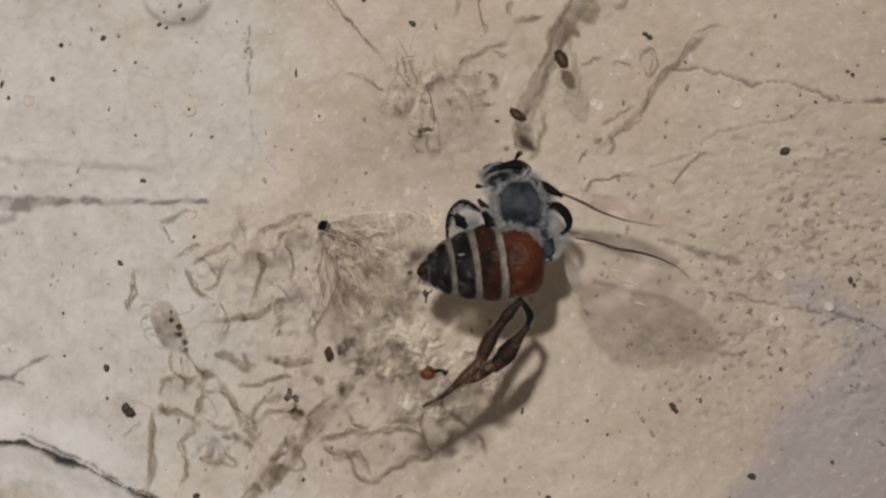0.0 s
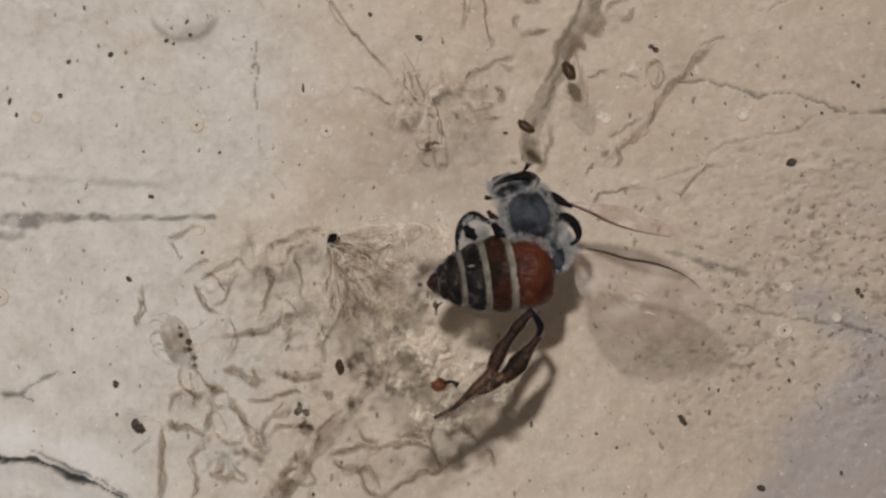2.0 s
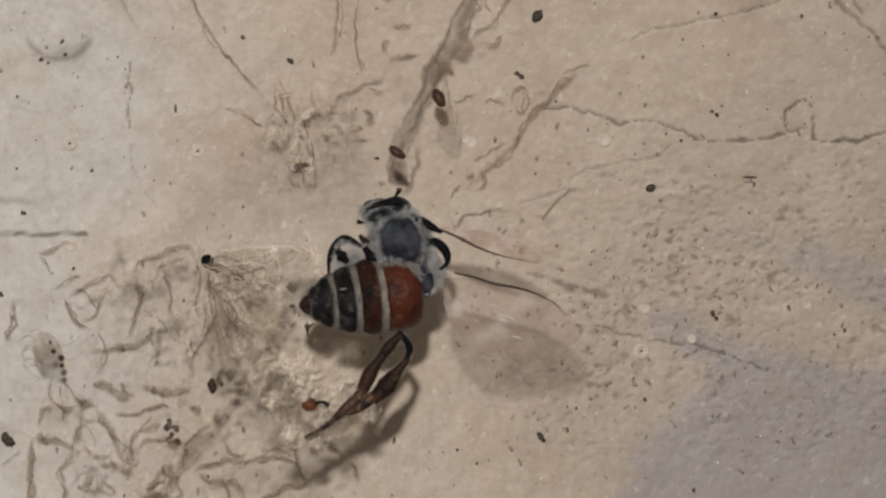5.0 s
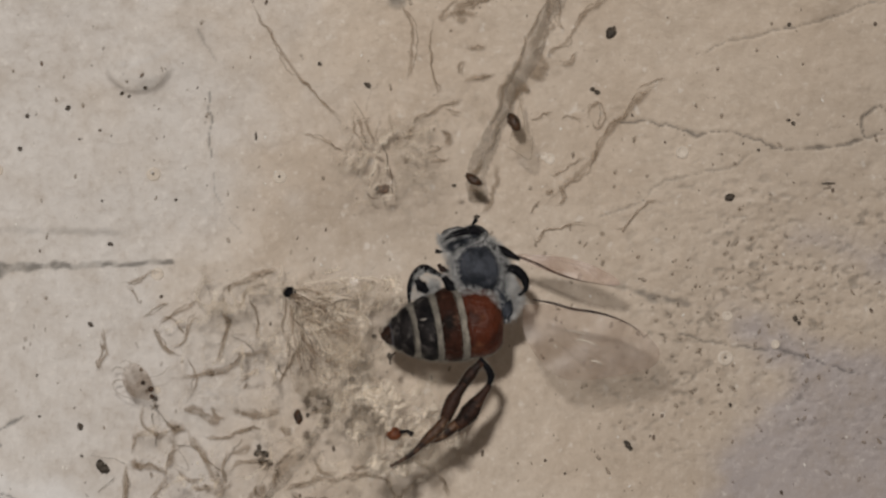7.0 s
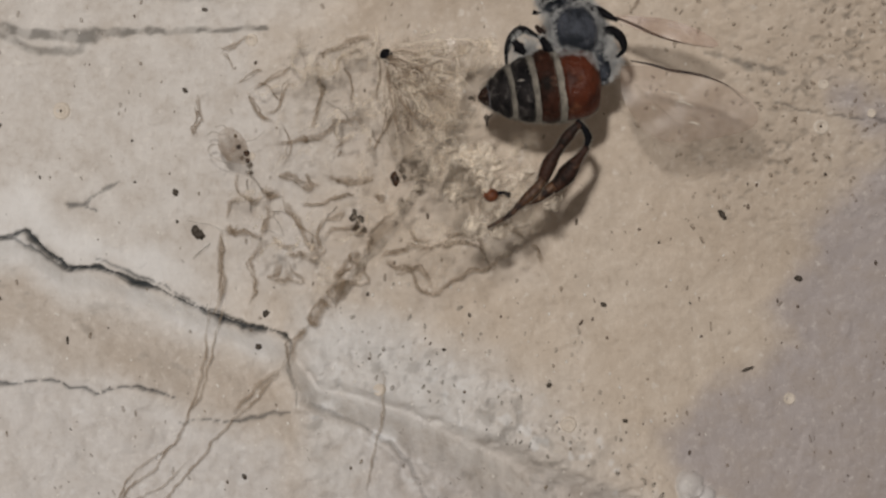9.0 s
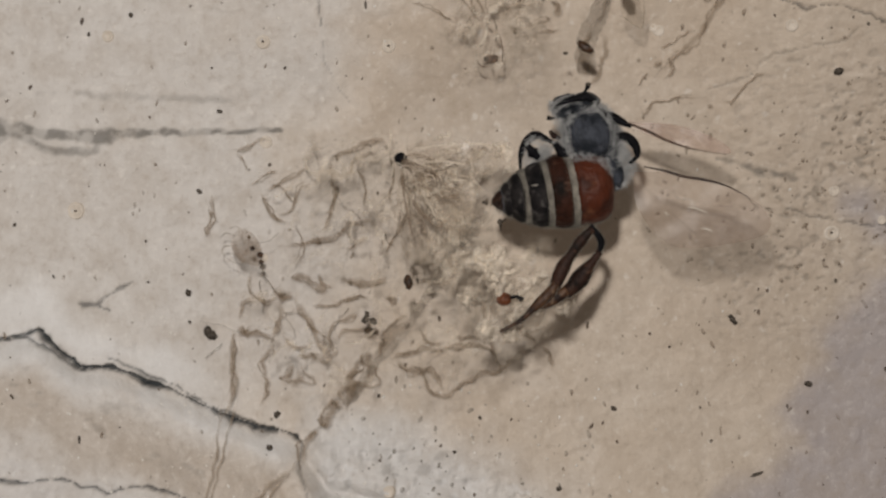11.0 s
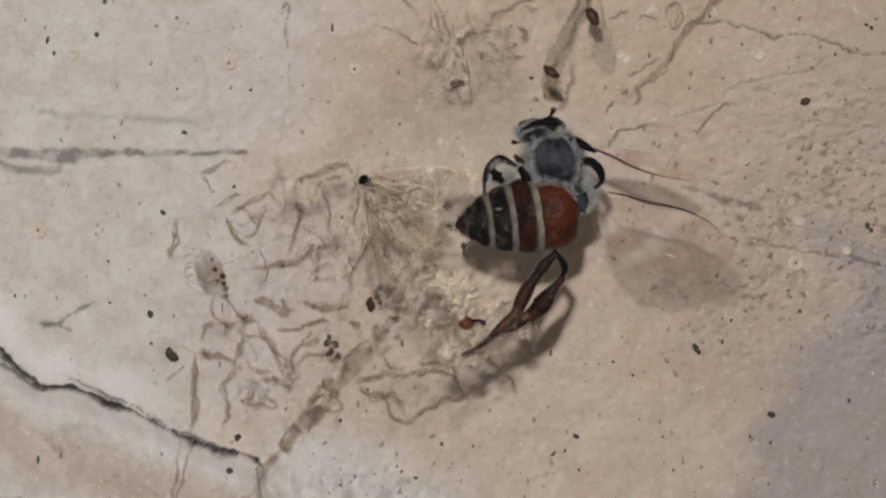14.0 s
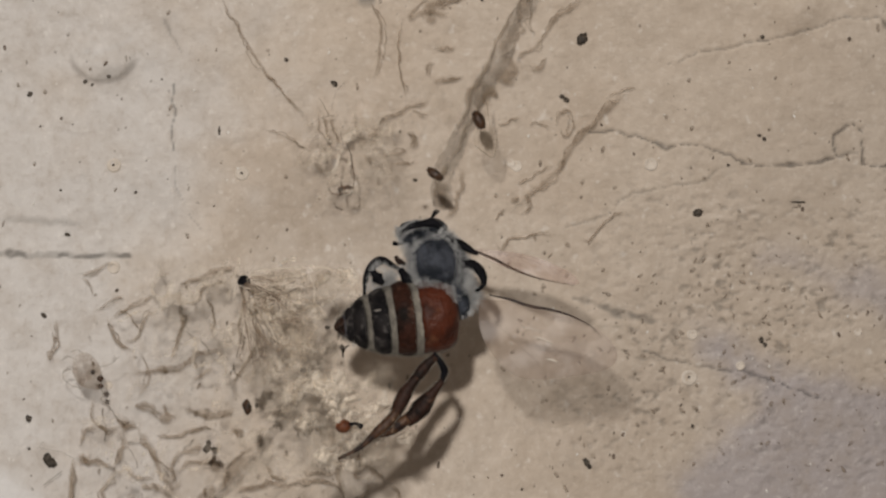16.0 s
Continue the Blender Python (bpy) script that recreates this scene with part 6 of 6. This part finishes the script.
def build_husks():
    at = (-1.07, float(bend(-1.07, 5.18)) - 0.3, 5.18)
    husk = tagged(empty("insect_husk", at), "dry reddish insect husk with thin legs", "husk")
    mesh("body", *ball(at, (0.32, 0.20, 0.2), (1, 0, 0.1), 8, 10, 0.7, 2), DRY_BROWN, husk, "hollow brown body")
    mesh("dark_spot", *ball((at[0] - 0.2, at[1] - 0.15, at[2] + 0.02), (0.10, 0.13, 0.1), (0, 0, 1), 6, 8, 0.5, 3), LEG, husk, "dark red spot")
    for line, w in (([(-0.65, 0.09, 4.83), (-0.62, 0.39, 5.44), (-0.72, 0.76, 6.09)], 0.045), ([(-1.06, 0.18, 4.83), (-1.15, 0.36, 5.16), (-1.07, 0.54, 5.56)], 0.045), ([(-1.23, 0.17, 4.74), (-1.51, 0.25, 4.79), (-1.65, 0.40, 5.02)], 0.045)):
        strand(husk, line, w, TARSUS, 0.03, "leg")
    at, = [(-11.28, 0.16, -2.74)]
    husk = tagged(empty("insect_husk", at), "pale see-through insect husk with curled legs", "husk")
    sheet(husk, [(-11.89, 0.53, -2.07), (-11.36, 0.17, -1.84), (-10.91, -0.16, -2.17), (-10.61, -0.40, -2.73), (-10.65, -0.40, -3.40), (-11.09, -0.09, -3.32), (-11.58, 0.26, -3.19), (-11.93, 0.53, -2.70)], SHELL, "body", "hollow pale shell", 0.1)
    for line, w in (([(-11.71, 0.30, -2.18), (-12.13, 0.60, -2.07), (-12.42, 0.81, -2.25)], 0.09), ([(-11.82, 0.36, -2.56), (-12.27, 0.68, -2.64), (-12.31, 0.71, -2.93), (-11.91, 0.41, -3.24), (-11.32, -0.02, -3.37)], 0.09), ([(-11.47, 0.14, -1.95), (-11.71, 0.33, -1.79), (-12.03, 0.54, -1.89)], 0.07), ([(-10.80, -0.35, -2.46), (-10.25, -0.71, -2.32), (-9.85, -0.94, -2.00)], 0.05), ([(-10.70, -0.36, -3.22), (-10.55, -0.47, -3.53), (-10.69, -0.38, -3.80)], 0.08)):
        strand(husk, line, w, SILK, 0.03, "leg")
    for place, r in zip([(-11.00, -0.36, -2.66), (-10.66, -0.61, -2.92), (-10.62, -0.64, -3.22)], (0.10, 0.13, 0.10)):
        mesh("dark_spot", *ball(place, (r, r, r), (1, 0, 0), 6, 8, 0.4), BROWN_SPECK, husk)
    at, = [(4.39, -1.52, 7.74)]
    fly = tagged(empty("small_fly", at), "tiny dead fly with a dark brown body and folded wing", "fly")
    mesh("body", *ball(at, (0.40, 0.24, 0.25), (-0.5, 0, 1), 10, 12, 0.25, 4), BROWN_SPECK, fly, "glossy dark brown body")
    blade(fly, [(4.54, -0.92, 8.17), (4.78, -0.41, 8.85), (4.84, -1.29, 7.65), (5.14, -1.78, 6.94), (4.99, -2.29, 6.20), (4.56, -2.17, 6.38), (4.17, -1.80, 6.93), (4.35, -1.44, 7.45)], HUSK_WING)
    strand(fly, [(4.64, -0.45, 8.80), (4.80, -1.12, 7.89), (4.84, -1.46, 7.41)], 0.06, SILK, 0.03, "leg")
    strand(fly, [(4.08, -1.92, 6.75), (4.51, -2.11, 6.47), (4.95, -2.29, 6.19), (5.11, -1.94, 6.71), (5.11, -1.41, 7.46)], 0.07, SILK, 0.03, "wing_edge")
    at, = [(-0.70, -6.00, -4.52)]
    seed = tagged(empty("orange_pellet", at), "round orange-brown pellet with a dark stalk", "pellet")
    mesh("ball", *ball(at, (0.30, 0.27, 0.27), (1, 0, 0), 10, 14, 0.12, 6), ORANGE, seed)
    mesh("stalk", *tube(smooth_line([(-0.46, -6.08, -4.47), (-0.21, -6.17, -4.42), (0.01, -6.27, -4.54)], 0.08), (0.08, 0.06, 0.11), 7), CHITIN, seed, "dark stalk")


HUSK_WING = film_like("dry_wing", (0.46, 0.385, 0.29), (0.26, 0.20, 0.145), 0.10, 0.40, 1.8, 0.25, 0.6)
build_midge()
build_husks()
for n, ((x, y, z), size, way) in enumerate(zip(
        [(2.64, -3.50, 5.40), (-4.48, -4.75, -3.88), (-6.39, 0.65, -5.70), (-6.07, 0.60, -5.77), (-6.33, 0.60, -5.48), (-2.33, -4.92, -2.41), (-1.42, -4.81, -0.74), (2.74, -3.76, 3.91), (1.87, -2.95, 5.18), (-0.84, -5.23, -1.51), (-4.11, -4.75, -3.82), (-3.11, -4.32, -1.23)],
        (0.24, 0.20, 0.15, 0.13, 0.1, 0.1, 0.08, 0.09, 0.07, 0.09, 0.07, 0.06),
        ((1, 0, -0.75), (-0.2, 0, 1), (1, 0, 1), (-1, 0, 1), (0, 0, 1), (1, 0, 0.4), (1, 0, 0), (1, 0, 0), (1, 0, 0), (0, 0, 1), (0, 0, 1), (0, 0, 1)))):
    crumb((x, y, z), (size * (1.45 if n == 1 else 1.5 if n == 0 else 1.35), size * (0.85 if n == 1 else 0.8 if n == 0 else 1.0), size * 0.9), way, BROWN_SPECK if n in (0, 1) else SPECK, "small black crumb of fly dirt caught in the silk", seed=n)


# ---- paint bubbles on the wall ----
def bubble(x, z, size):
    y = wall_top(x, z)
    verts, faces, rings, sides = [], [], 8, 18
    for i in range(rings + 1):
        r = size * i / rings
        lift = 0.22 * size * math.exp(-((i / rings - 0.70) / 0.20) ** 2) + 0.05 * size
        for k in range(sides):
            a = 2 * math.pi * k / sides
            u, w = x + r * math.cos(a), z + r * math.sin(a)
            verts.append((u, y - (lift if i < rings else -0.15), w))
    for i in range(rings):
        for k in range(sides):
            p, q = i * sides + k, i * sides + (k + 1) % sides
            faces.append((p, q, q + sides, p + sides))
    ob = mesh("paint_bubble", verts, faces, CHALK, WALL, "small chalky burst paint bubble")
    return ob


for x, z, size in [(-10.74, 5.97, 0.33), (-5.44, 5.78, 0.33), (-10.71, 1.72, 0.30), (13.89, -2.46, 0.40), (6.15, 6.38, 0.28), (-17.19, 6.21, 0.28), (-10.84, -3.23, 0.20)] + [(5.92, 6.49, 0.20), (11.87, 6.57, 0.32), (16.11, -1.92, 0.22), (13.95, -0.60, 0.28), (21.14, -0.36, 0.20)] + [(2.62, -15.28, 0.38), (-5.58, -13.36, 0.30), (12.48, -14.53, 0.30), (-18.64, -1.12, 0.40)]:
    bubble(x, z, size)
    if size in (0.33, 0.4):
        v, f = ball((x, wall_top(x, z) - 0.04, z), (0.06, 0.06, 0.04), (1, 0, 0), 5, 7, 0.3)
        tagged(mesh("dirt_speck", v, f, SPECK), "black speck in the middle of a paint bubble", "speck", "specks on the wall")


def motions():
    """Nothing in the place moves but the camera."""


motions()
